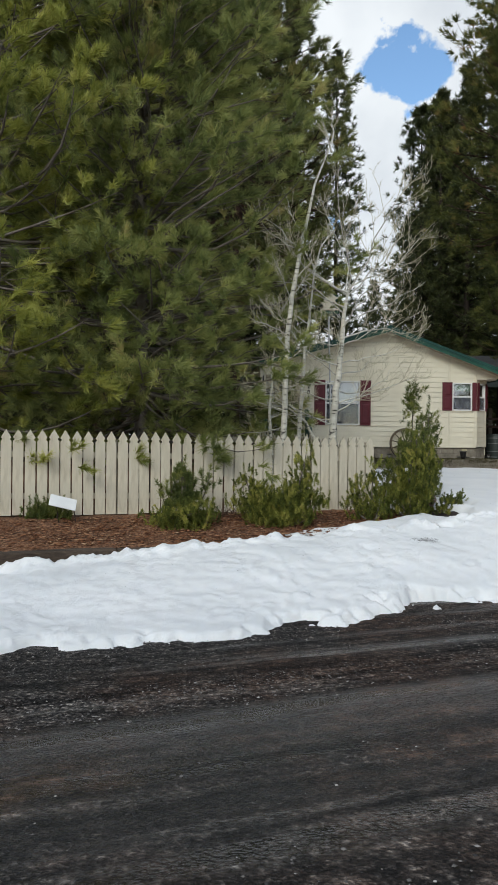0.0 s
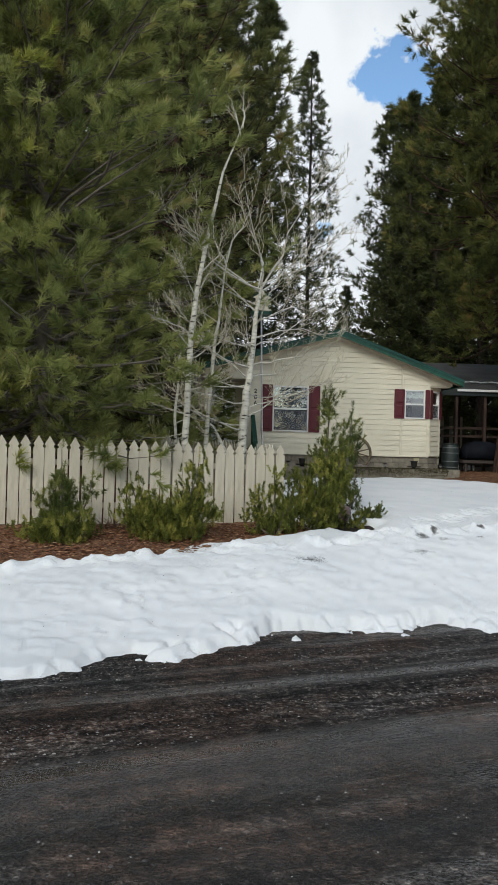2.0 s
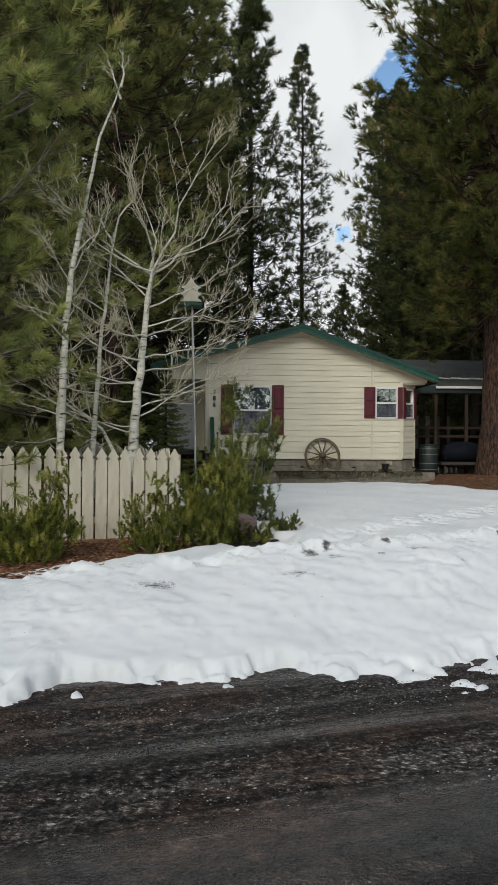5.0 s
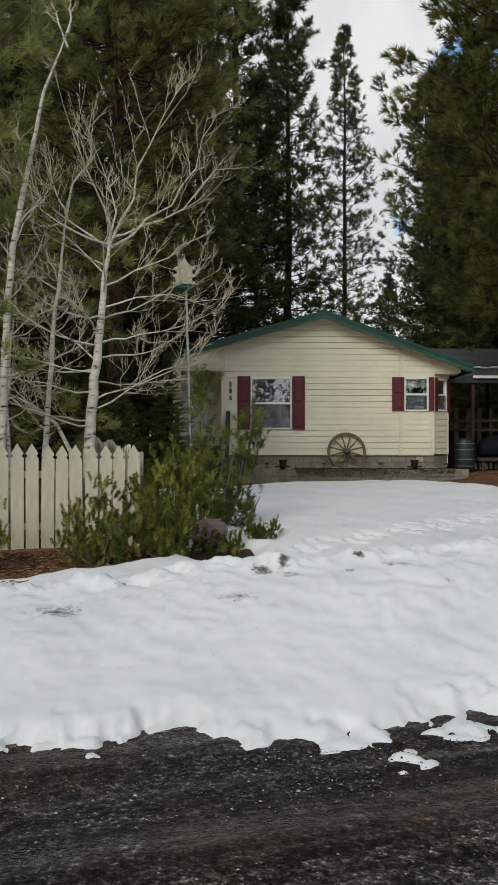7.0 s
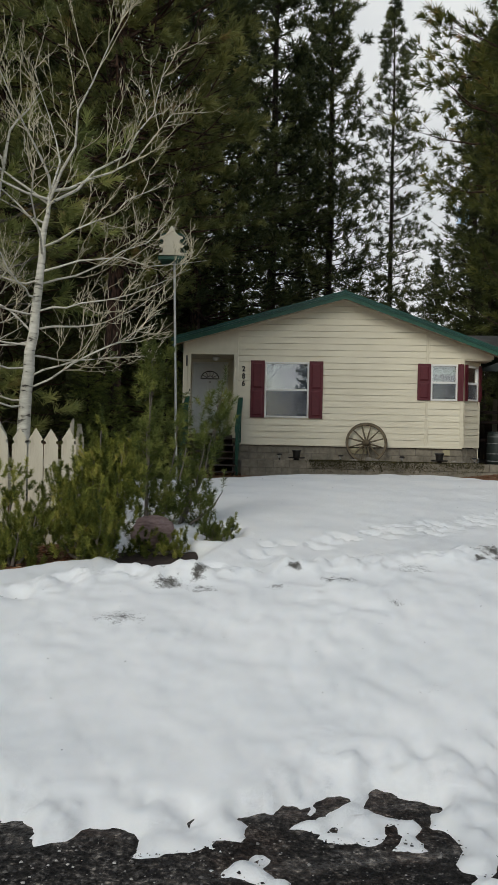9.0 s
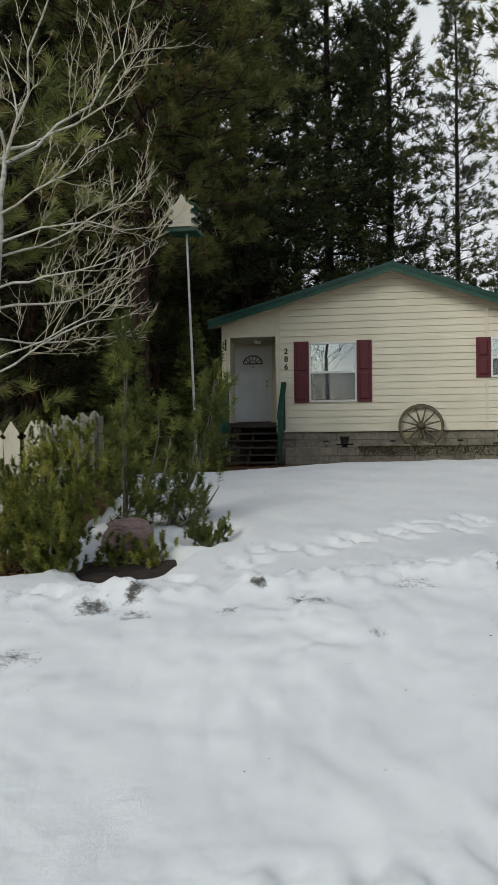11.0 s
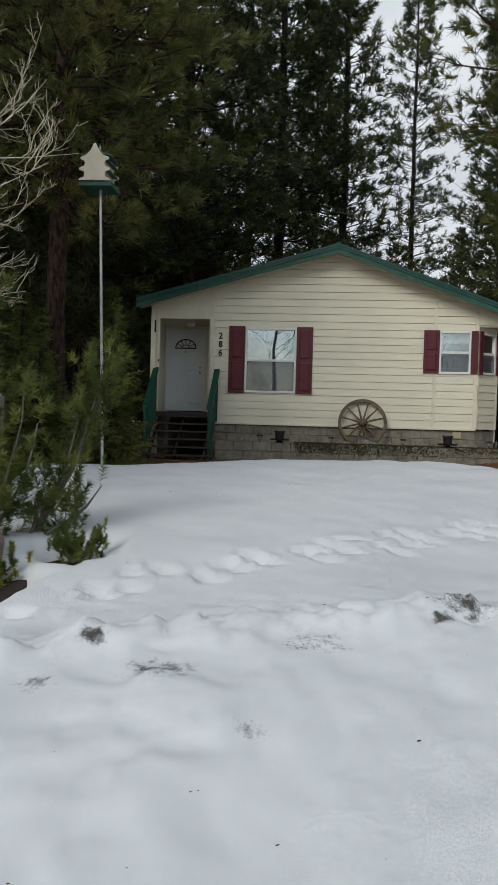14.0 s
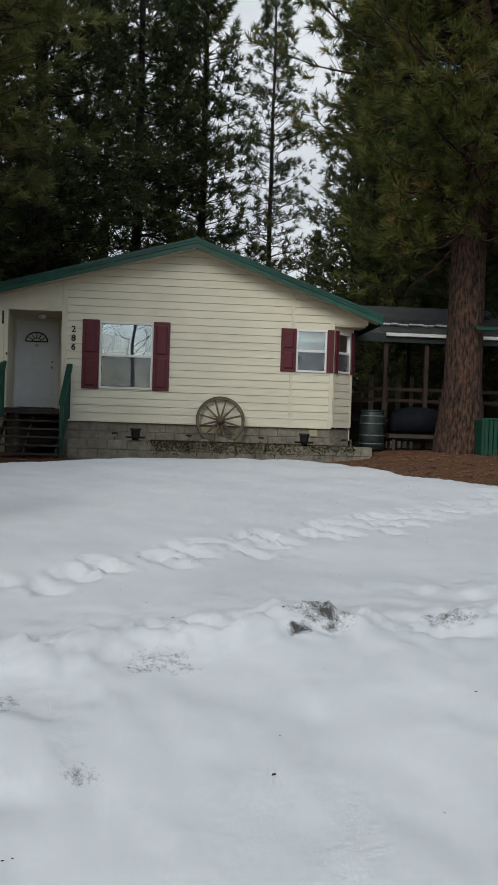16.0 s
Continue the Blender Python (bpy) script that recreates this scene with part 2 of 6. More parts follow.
# curtain coloured dark blue to stand in for dark reflections in the panes
CURTAIN = mat("dark_blue_curtain", [(0.3, (0.045, 0.06, 0.10)), (0.7, (0.07, 0.09, 0.14))], 3, 0.9, 0.2, 20, stretch=(4, 1, 0.5))
LACE = mat("lace_valance", [(0.40, (0.10, 0.16, 0.12)), (0.5, (0.30, 0.36, 0.32))], 22, 0.9, detail=2)
# room surfaces coloured dark, in place of an unlit interior
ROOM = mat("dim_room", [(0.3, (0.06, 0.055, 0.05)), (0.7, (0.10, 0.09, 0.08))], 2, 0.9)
YELLOW = mat("yellowed_vent", [(0.3, (0.36, 0.32, 0.20)), (0.7, (0.46, 0.41, 0.27))], 8, 0.7, grime=0.2)
SIGN = mat("white_board", [(0.3, (0.70, 0.71, 0.72)), (0.7, (0.78, 0.79, 0.80))], 4, 0.5)


def bits_mat(name, stops, rough=0.75):
    m = bpy.data.materials.new(name)
    m.use_nodes = True
    n, l = m.node_tree.nodes, m.node_tree.links
    geo = n.new("ShaderNodeNewGeometry")
    rp = n.new("ShaderNodeValToRGB")
    while len(rp.color_ramp.elements) < len(stops):
        rp.color_ramp.elements.new(0.5)
    for e, (p, c) in zip(rp.color_ramp.elements, stops):
        e.position, e.color = p, (*c, 1)
    l.new(geo.outputs["Random Per Island"], rp.inputs["Fac"])
    l.new(rp.outputs["Color"], n["Principled BSDF"].inputs["Base Color"])
    n["Principled BSDF"].inputs["Roughness"].default_value = rough
    n["Principled BSDF"].inputs["Specular IOR Level"].default_value = 0.15
    return m


ROADSTONE = bits_mat("road_stone", [(0.0, (0.012, 0.011, 0.012)), (0.45, (0.05, 0.047, 0.046)), (0.75, (0.13, 0.122, 0.115)), (0.93, (0.26, 0.245, 0.23)), (1.0, (0.46, 0.44, 0.42))])
CHIP = bits_mat("mulch_chip", [(0.0, (0.08, 0.032, 0.018)), (0.5, (0.20, 0.09, 0.046)), (0.85, (0.33, 0.17, 0.095)), (1.0, (0.46, 0.31, 0.19))], 0.9)
DRY = mat("dry_brush", [(0.3, (0.09, 0.055, 0.04)), (0.7, (0.19, 0.125, 0.09))], 8, 0.9)

# near needles lightened in colour to make up for self-shadowing
NEEDLE_NEAR_LIT = needle_mat("pine_needles_near_lit", (0.14, 0.175, 0.062), (0.35, 0.385, 0.135), (0.54, 0.54, 0.205), (0.56, 0.48, 0.21), 0.6, 1.3)
NEEDLE_YELLOW = needle_mat("pine_needles_yellow", (0.18, 0.21, 0.045), (0.40, 0.42, 0.10), (0.56, 0.55, 0.16), None, 0.5, 1.3)
# forest copy of the needles, with the shade of the woods in its colour
NEEDLE_FAR_SHADED = needle_mat("pine_needles_far_shaded", (0.034, 0.046, 0.019), (0.085, 0.103, 0.038), (0.17, 0.178, 0.063), None, 0.35, 0.5)
NEEDLE_RIGHT = needle_mat("pine_needles_right", (0.06, 0.078, 0.024), (0.15, 0.165, 0.046), (0.28, 0.265, 0.075), (0.34, 0.22, 0.08), 0.45, 0.7)
# corner pine's copy, lightened in colour for its better lit boughs
NEEDLE_BOUGH_LIT = needle_mat("pine_needles_boughs_lit", (0.09, 0.108, 0.037), (0.195, 0.208, 0.07), (0.34, 0.335, 0.11), (0.36, 0.25, 0.10), 0.45, 0.7)
NEEDLE_MUGO = needle_mat("mugo_needles", (0.055, 0.075, 0.016), (0.185, 0.205, 0.040), (0.46, 0.45, 0.105), (0.42, 0.36, 0.11), 0.4, 5.0)
NEEDLE_FIR = needle_mat("fir_needles", (0.06, 0.085, 0.024), (0.16, 0.19, 0.050), (0.31, 0.33, 0.09), None, 0.45, 2.5)


def road_material():
    m = bpy.data.materials.new("cinder_road")
    m.use_nodes = True
    n, l = m.node_tree.nodes, m.node_tree.links
    b = n["Principled BSDF"]
    tc = n.new("ShaderNodeTexCoord")
    mp = n.new("ShaderNodeMapping")
    mp.inputs["Rotation"].default_value = (0, 0, radians(-ROAD_TURN))
    mp2 = n.new("ShaderNodeMapping")
    mp2.inputs["Scale"].default_value = (0.07, 1.3, 1)
    l.new(tc.outputs["Object"], mp.inputs["Vector"])
    l.new(mp.outputs["Vector"], mp2.inputs["Vector"])
    mp3 = n.new("ShaderNodeMapping")
    mp3.inputs["Scale"].default_value = (0.22, 4.0, 1)
    l.new(mp.outputs["Vector"], mp3.inputs["Vector"])

    def noise_node(scale, detail, vec, rough=0.6):
        z = n.new("ShaderNodeTexNoise")
        z.inputs["Scale"].default_value, z.inputs["Detail"].default_value, z.inputs["Roughness"].default_value = scale, detail, rough
        l.new(vec, z.inputs["Vector"])
        return z.outputs["Fac"]

    def ramp(fac, stops):
        r = n.new("ShaderNodeValToRGB")
        while len(r.color_ramp.elements) < len(stops):
            r.color_ramp.elements.new(0.5)
        for e, (p, c) in zip(r.color_ramp.elements, stops):
            e.position, e.color = p, (*c, 1)
        l.new(fac, r.inputs["Fac"])
        return r.outputs["Color"]

    def mix(fac, a, c, kind="MIX"):
        x = n.new("ShaderNodeMix")
        x.data_type, x.blend_type = "RGBA", kind
        if isinstance(fac, float):
            x.inputs["Factor"].default_value = fac
        else:
            l.new(fac, x.inputs["Factor"])
        l.new(a, x.inputs["A"])
        l.new(c, x.inputs["B"])
        return x.outputs["Result"]

    streak = noise_node(1.1, 4, mp2.outputs["Vector"])
    grain = noise_node(26, 4, tc.outputs["Object"], 0.72)
    broad = noise_node(0.8, 3, tc.outputs["Object"])
    gravel = ramp(grain, [(0.38, (0.006, 0.006, 0.0065)), (0.50, (0.034, 0.032, 0.032)), (0.58, (0.10, 0.094, 0.09)), (0.66, (0.30, 0.285, 0.27))])
    packed = ramp(grain, [(0.36, (0.017, 0.014, 0.013)), (0.60, (0.032, 0.027, 0.025)), (0.72, (0.075, 0.068, 0.065))])
    brown = ramp(grain, [(0.38, (0.022, 0.013, 0.0095)), (0.62, (0.085, 0.052, 0.038))])
    sep = n.new("ShaderNodeSeparateXYZ")
    l.new(mp.outputs["Vector"], sep.inputs["Vector"])
    wob = n.new("ShaderNodeMath")
    wob.operation = "MULTIPLY_ADD"
    l.new(streak, wob.inputs[0])
    wob.inputs[1].default_value = 0.8
    l.new(sep.outputs["Y"], wob.inputs[2])
    band = n.new("ShaderNodeMapRange")
    band.inputs["From Min"].default_value, band.inputs["From Max"].default_value = -25.6, -15.6
    l.new(wob.outputs["Value"], band.inputs["Value"])
    lanes = [(0.0, 0.7), (0.30, 0.75), (0.50, 0.6), (0.525, 0.2), (0.55, 0.35), (0.575, 0.35), (0.60, 0.0), (0.67, 0.05), (0.69, 0.85), (0.74, 1.0), (0.80, 0.75), (1.0, 0.9)]
    tones = [(0.0, 0.9), (0.44, 0.8), (0.50, 0.95), (0.535, 0.25), (0.555, 1.0), (0.585, 0.28), (0.61, 1.5), (0.635, 0.75), (0.68, 0.85), (0.71, 1.5), (0.75, 1.1), (0.79, 0.6), (0.86, 0.85), (1.0, 0.8)]
    tracks = ramp(band.outputs["Result"], [(p, (a, a, a)) for p, a in lanes])
    c = mix(tracks, packed, gravel)
    c = mix(1.0, c, ramp(band.outputs["Result"], [(p, (a, a, a)) for p, a in tones]), "MULTIPLY")
    stain = ramp(broad, [(0.44, (0, 0, 0)), (0.62, (0.7, 0.7, 0.7))])
    c = mix(stain, c, brown)
    mott = ramp(noise_node(7, 5, tc.outputs["Object"], 0.7), [(0.36, (0.30, 0.30, 0.31)), (0.50, (0.9, 0.88, 0.86)), (0.66, (1.9, 1.84, 1.75))])
    c = mix(1.0, c, mott, "MULTIPLY")
    drag = ramp(noise_node(1.6, 6, mp3.outputs["Vector"], 0.7), [(0.36, (0.36, 0.35, 0.35)), (0.62, (1.6, 1.56, 1.5))])
    c = mix(1.0, c, drag, "MULTIPLY")
    l.new(c, b.inputs["Base Color"])
    rr = n.new("ShaderNodeMapRange")
    rr.inputs["To Min"].default_value, rr.inputs["To Max"].default_value = 0.36, 0.8
    l.new(tracks, rr.inputs["Value"])
    wet = n.new("ShaderNodeMapRange")
    wet.inputs["From Min"].default_value, wet.inputs["From Max"].default_value = 0.50, 0.62
    wet.inputs["To Min"].default_value, wet.inputs["To Max"].default_value = 1.0, 0.34
    l.new(noise_node(0.55, 4, mp3.outputs["Vector"], 0.65), wet.inputs["Value"])
    damp = n.new("ShaderNodeMath")
    damp.operation = "MULTIPLY"
    l.new(rr.outputs["Result"], damp.inputs[0])
    l.new(wet.outputs["Result"], damp.inputs[1])
    l.new(damp.outputs["Value"], b.inputs["Roughness"])
    sp = n.new("ShaderNodeMapRange")
    sp.inputs["To Min"].default_value, sp.inputs["To Max"].default_value = 0.42, 0.08
    l.new(tracks, sp.inputs["Value"])
    l.new(sp.outputs["Result"], b.inputs["Specular IOR Level"])
    vor = n.new("ShaderNodeTexVoronoi")
    vor.inputs["Scale"].default_value = 45
    l.new(tc.outputs["Object"], vor.inputs["Vector"])
    h = n.new("ShaderNodeMath")
    h.operation = "ADD"
    l.new(vor.outputs["Distance"], h.inputs[0])
    l.new(grain, h.inputs[1])
    bp = n.new("ShaderNodeBump")
    bp.inputs["Distance"].default_value = 0.03
    l.new(h.outputs["Value"], bp.inputs["Height"])
    l.new(wet.outputs["Result"], bp.inputs["Strength"])
    l.new(bp.outputs["Normal"], b.inputs["Normal"])
    return m


def snow_material():
    m = bpy.data.materials.new("old_snow")
    m.use_nodes = True
    n, l = m.node_tree.nodes, m.node_tree.links
    b = n["Principled BSDF"]
    tc = n.new("ShaderNodeTexCoord")
    big = n.new("ShaderNodeTexNoise")
    big.inputs["Scale"].default_value, big.inputs["Detail"].default_value = 1.1, 4
    fine = n.new("ShaderNodeTexNoise")
    fine.inputs["Scale"].default_value, fine.inputs["Detail"].default_value, fine.inputs["Roughness"].default_value = 16, 10, 0.85
    at = n.new("ShaderNodeAttribute")
    at.attribute_name = "dirt"
    for z in (big, fine):
        l.new(tc.outputs["Object"], z.inputs["Vector"])
    rp = n.new("ShaderNodeValToRGB")
    rp.color_ramp.elements[0].position, rp.color_ramp.elements[0].color = 0.3, (0.76, 0.775, 0.79, 1)
    rp.color_ramp.elements[1].position, rp.color_ramp.elements[1].color = 0.7, (0.86, 0.865, 0.87, 1)
    l.new(big.outputs["Fac"], rp.inputs["Fac"])
    dr = n.new("ShaderNodeMath")
    dr.operation = "MULTIPLY_ADD"
    l.new(at.outputs["Fac"], dr.inputs[0])
    dr.inputs[1].default_value = 0.74
    l.new(fine.outputs["Fac"], dr.inputs[2])
    thr = n.new("ShaderNodeMapRange")
    thr.inputs["From Min"].default_value, thr.inputs["From Max"].default_value = 0.76, 0.93
    l.new(dr.outputs["Value"], thr.inputs["Value"])
    mx = n.new("ShaderNodeMix")
    mx.data_type = "RGBA"
    l.new(thr.outputs["Result"], mx.inputs["Factor"])
    l.new(rp.outputs["Color"], mx.inputs["A"])
    mx.inputs["B"].default_value = (0.085, 0.08, 0.072, 1)
    l.new(mx.outputs["Result"], b.inputs["Base Color"])
    b.inputs["Roughness"].default_value = 0.75
    b.inputs["Specular IOR Level"].default_value = 0.25
    b.inputs["Subsurface Weight"].default_value = 0.10
    b.inputs["Subsurface Radius"].default_value = (0.05, 0.06, 0.07)
    b.inputs["Subsurface Scale"].default_value = 0.3
    bp = n.new("ShaderNodeBump")
    bp.inputs["Strength"].default_value, bp.inputs["Distance"].default_value = 0.6, 0.035
    l.new(fine.outputs["Fac"], bp.inputs["Height"])
    l.new(bp.outputs["Normal"], b.inputs["Normal"])
    return m


def glass_material():
    m = bpy.data.materials.new("window_glass")
    m.use_nodes = True
    b = m.node_tree.nodes["Principled BSDF"]
    b.inputs["Base Color"].default_value = (0.93, 0.96, 0.97, 1)
    b.inputs["Roughness"].default_value = 0.01
    b.inputs["Transmission Weight"].default_value = 1.0
    b.inputs["IOR"].default_value = 2.6
    return m


ROAD_TURN = 17.0
ROAD = road_material()
SNOW = snow_material()
GLASS = glass_material()
SCREEN = mat("insect_screen", [(0.3, (0.10, 0.11, 0.14)), (0.7, (0.13, 0.14, 0.17))], 60, 0.8)
SCREEN.node_tree.nodes["Principled BSDF"].inputs["Alpha"].default_value = 0.32


# ---- building helpers ----
def mesh_of(name, verts, faces, smooth=False):
    """A mesh from vertex and face arrays; faces all of one size."""
    verts, faces = np.asarray(verts, np.float32), np.asarray(faces, np.int32)
    me = bpy.data.meshes.new(name)
    k = faces.shape[1]
    me.vertices.add(len(verts))
    me.vertices.foreach_set("co", verts.ravel())
    me.loops.add(faces.size)
    me.loops.foreach_set("vertex_index", faces.ravel())
    me.polygons.add(len(faces))
    me.polygons.foreach_set("loop_start", np.arange(0, faces.size, k, dtype=np.int32))
    me.polygons.foreach_set("loop_total", np.full(len(faces), k, np.int32))
    if smooth:
        me.polygons.foreach_set("use_smooth", np.ones(len(faces), bool))
    me.update(calc_edges=True)
    return me


def link(name, me, material, parent=None, label="", place=None, kind=""):
    ob = new(name, me)
    if material and not me.materials:
        me.materials.append(material)
    if parent is not None:
        ob.parent = parent
    if place is not None:
        ob.matrix_basis = place
    return tagged(ob, label, kind=kind)


def part(name, bm, material, parent=None, label="", smooth=False):
    """Links a bmesh as one mesh object under its thing."""
    me = bpy.data.meshes.new(name)
    bmesh.ops.recalc_face_normals(bm, faces=bm.faces)
    bm.to_mesh(me)
    bm.free()
    if smooth:
        for p in me.polygons:
            p.use_smooth = True
    return link(name, me, material, parent, label)


def thing(name, label, category, group="", place=(0, 0, 0), rz=0.0):
    e = new(name)
    e.empty_display_size = 0.1
    e.matrix_basis = pose(*place, 0, 0, rz)
    return tagged(e, label, category, group)


def box(bm, lo, hi, bevel=0.0, m=None):
    """Adds a box from corner lo to corner hi, its edges rounded by bevel."""
    c = [(a + b) / 2 for a, b in zip(lo, hi)]
    s = [abs(b - a) for a, b in zip(lo, hi)]
    r = bmesh.ops.create_cube(bm, size=1, matrix=(m or Matrix()) @ Matrix.Translation(c) @ Matrix.Diagonal((*s, 1)))
    if bevel:
        es = {e for v in r["verts"] for e in v.link_edges}
        bmesh.ops.bevel(bm, geom=list(es), offset=bevel, segments=1, affect="EDGES")
    return bm


def box_part(name, lo, hi, material, parent, label="", bevel=0.006, m=None):
    return part(name, box(bmesh.new(), lo, hi, bevel, m), material, parent, label)


def prism(bm, outline, y0, y1):
    """A plate whose outline lies in x, z, from y0 to y1."""
    a = [bm.verts.new((x, y0, z)) for x, z in outline]
    b = [bm.verts.new((x, y1, z)) for x, z in outline]
    bm.faces.new(a)
    bm.faces.new(b[::-1])
    for i in range(len(a)):
        j = (i + 1) % len(a)
        bm.faces.new((a[i], a[j], b[j], b[i]))
    return bm


def lathe(bm, profile, steps=24, m=None):
    """A turned body from (radius, z) pairs."""
    m = m or Matrix()
    rings = []
    for r, z in profile:
        rings.append([bm.verts.new(m @ Vector((r * math.cos(2 * math.pi * k / steps), r * math.sin(2 * math.pi * k / steps), z))) for k in range(steps)])
    for a, b in zip(rings, rings[1:]):
        for k in range(steps):
            bm.faces.new((a[k], a[(k + 1) % steps], b[(k + 1) % steps], b[k]))
    bm.faces.new(rings[0][::-1])
    bm.faces.new(rings[-1])
    return bm


def rod(bm, a, b, r, sides=8, r2=None):
    a, b = Vector(a), Vector(b)
    d = b - a
    m = Matrix.Translation((a + b) / 2) @ d.to_track_quat("Z", "Y").to_matrix().to_4x4()
    bmesh.ops.create_cone(bm, cap_ends=True, segments=sides, radius1=r, radius2=r if r2 is None else r2, depth=d.length, matrix=m)
    return bm


class Limbs:
    """Gathers tapered tubes into one mesh."""

    def __init__(self):
        self.v, self.f, self.n = [], [], 0

    def tube(self, pts, radii, sides=5):
        pts = np.asarray(pts, float)
        d = np.gradient(pts, axis=0)
        d /= np.linalg.norm(d, axis=1)[:, None] + 1e-9
        ref = np.array((0.3, 0.2, 1.0)) if abs(d[0, 2]) < 0.8 else np.array((1.0, 0.3, 0.1))
        s = np.cross(d, ref)
        s /= np.linalg.norm(s, axis=1)[:, None] + 1e-9
        t = np.cross(d, s)
        a = np.linspace(0, 2 * np.pi, sides, endpoint=False)
        ring = pts[:, None, :] + np.asarray(radii)[:, None, None] * (np.cos(a)[None, :, None] * s[:, None, :] + np.sin(a)[None, :, None] * t[:, None, :])
        k = len(pts)
        i = np.arange(k - 1)[:, None] * sides
        j = np.arange(sides)[None, :]
        q = np.stack([i + j, i + (j + 1) % sides, i + sides + (j + 1) % sides, i + sides + j], -1).reshape(-1, 4)
        self.v.append(ring.reshape(-1, 3))
        self.f.append(q + self.n)
        self.n += k * sides

    def mesh(self, name):
        return mesh_of(name, np.concatenate(self.v), np.concatenate(self.f), True)


def unit(a):
    return a / (np.linalg.norm(a, axis=-1, keepdims=True) + 1e-9)


def needles(rng, base, axis, length, n, nlen, width, spread=(25, 70)):
    """Needle triangles on shoots: base points, unit axes, shoot lengths; n needles to a shoot."""
    k = len(base)
    t = rng.random((k, n, 1)) ** 0.8
    rnd = rng.normal(size=(k, n, 3))
    ax = axis[:, None, :]
    perp = unit(rnd - (rnd * ax).sum(-1, keepdims=True) * ax)
    a = np.radians(rng.uniform(spread[0], spread[1], (k, n, 1))) * (1.08 - 0.5 * t)
    d = ax * np.cos(a) + perp * np.sin(a)
    d[..., 2] -= 0.06
    p = base[:, None, :] + ax * t * np.reshape(length, (-1, 1, 1))
    ln = nlen * rng.uniform(0.7, 1.15, (k, n, 1)) * np.ones((k, 1, 1))
    side = unit(np.cross(d, rng.normal(size=(k, n, 3)))) * width * 0.5
    v = np.stack([p - side, p + side, p + d * ln], 2).reshape(-1, 3)
    shade = np.repeat(rng.random(k), n * 3)
    # lighter tips: pale new growth, and lit brush ends put into the tone
    shade[2::3] += 0.22
    return v, shade


def needle_mesh(name, chunks):
    v = np.concatenate([c[0] for c in chunks])
    me = mesh_of(name, v, np.arange(len(v)).reshape(-1, 3))
    me.attributes.new("tone", "FLOAT", "POINT").data.foreach_set("value", np.concatenate([c[1] for c in chunks]).astype(np.float32))
    return me


# ---- the lie of the land ----
CU, SU = math.cos(radians(ROAD_TURN)), math.sin(radians(ROAD_TURN))


def across(x, y):
    return -x * SU + y * CU


def along(x, y):
    return x * CU + y * SU


def from_road(u, v):
    return u * CU - v * SU, u * SU + v * CU


def smooth(a, lo, hi):
    t = np.clip((a - lo) / (hi - lo), 0, 1)
    return t * t * (3 - 2 * t)


def wave(x, y, s, seed=0.0):
    """Cheap smooth unevenness, about -1 to 1."""
    x, y = x / s + seed * 1.7, y / s - seed * 2.3
    return (np.sin(x * 1.9 + 1.3 * np.sin(y * 1.1 + seed)) + np.sin(y * 2.3 + 1.7 * np.sin(x * 0.9 - seed)) + np.sin((x + y) * 1.3 + 1.1 * np.sin((x - y) * 1.7))) / 3


def lumps(x, y, s, seed=0.0, octaves=4):
    out, a = 0, 1.0
    for o in range(octaves):
        c, d = math.cos(1.1 * o + seed), math.sin(1.1 * o + seed)
        out = out + a * wave(x * c - y * d, x * d + y * c, s / 2 ** o, seed + 3.1 * o)
        a *= 0.55
    return out


def vnoise(x, y, seed=0):
    """Value noise on a lattice, 0 to 1."""
    x, y = np.asarray(x, float), np.asarray(y, float)
    xi, yi = np.floor(x), np.floor(y)
    fx, fy = x - xi, y - yi
    fx, fy = fx * fx * (3 - 2 * fx), fy * fy * (3 - 2 * fy)

    def h(a, b):
        s = np.sin(a * 127.1 + b * 311.7 + seed * 74.7) * 43758.5453
        return s - np.floor(s)

    return (h(xi, yi) * (1 - fx) + h(xi + 1, yi) * fx) * (1 - fy) + (h(xi, yi + 1) * (1 - fx) + h(xi + 1, yi + 1) * fx) * fy


def fbm(x, y, s, seed=0, octaves=4):
    """Layered value noise, about -1 to 1."""
    out, a, tot = 0, 1.0, 0
    for o in range(octaves):
        c, d = math.cos(0.7 + 1.3 * o), math.sin(0.7 + 1.3 * o)
        out = out + a * (vnoise((x * c - y * d) * 2 ** o / s, (x * d + y * c) * 2 ** o / s, seed + o) * 2 - 1)
        tot += a
        a *= 0.55
    return out / tot * 1.6


GV = [-400, -60, -26, -23, -21.5, -19.85, -19.0, -18.0, -17.0, -15.0, -14.0, -13.7, -12.0, -9.0, -5.0, 0.0, 400]
GZ = [0.05, 0.0, 0.06, 0.03, -0.03, -0.13, -0.20, -0.265, -0.29, -0.22, -0.05, 0.09, 0.27, 0.38, 0.47, 0.5, 0.6]


def ground_z(x, y):
    x, y = np.asarray(x, float), np.asarray(y, float)
    z = np.interp(across(x, y), GV, GZ)
    return z + 0.3 * smooth(x, 3.5, 7.5) * smooth(y, -7.0, -1.5)


HOLLOWS = ((-0.42, -13.22, 0.36, 0.46), (0.06, -12.42, 0.17, 0.22))   # melted hollows: middle and half widths


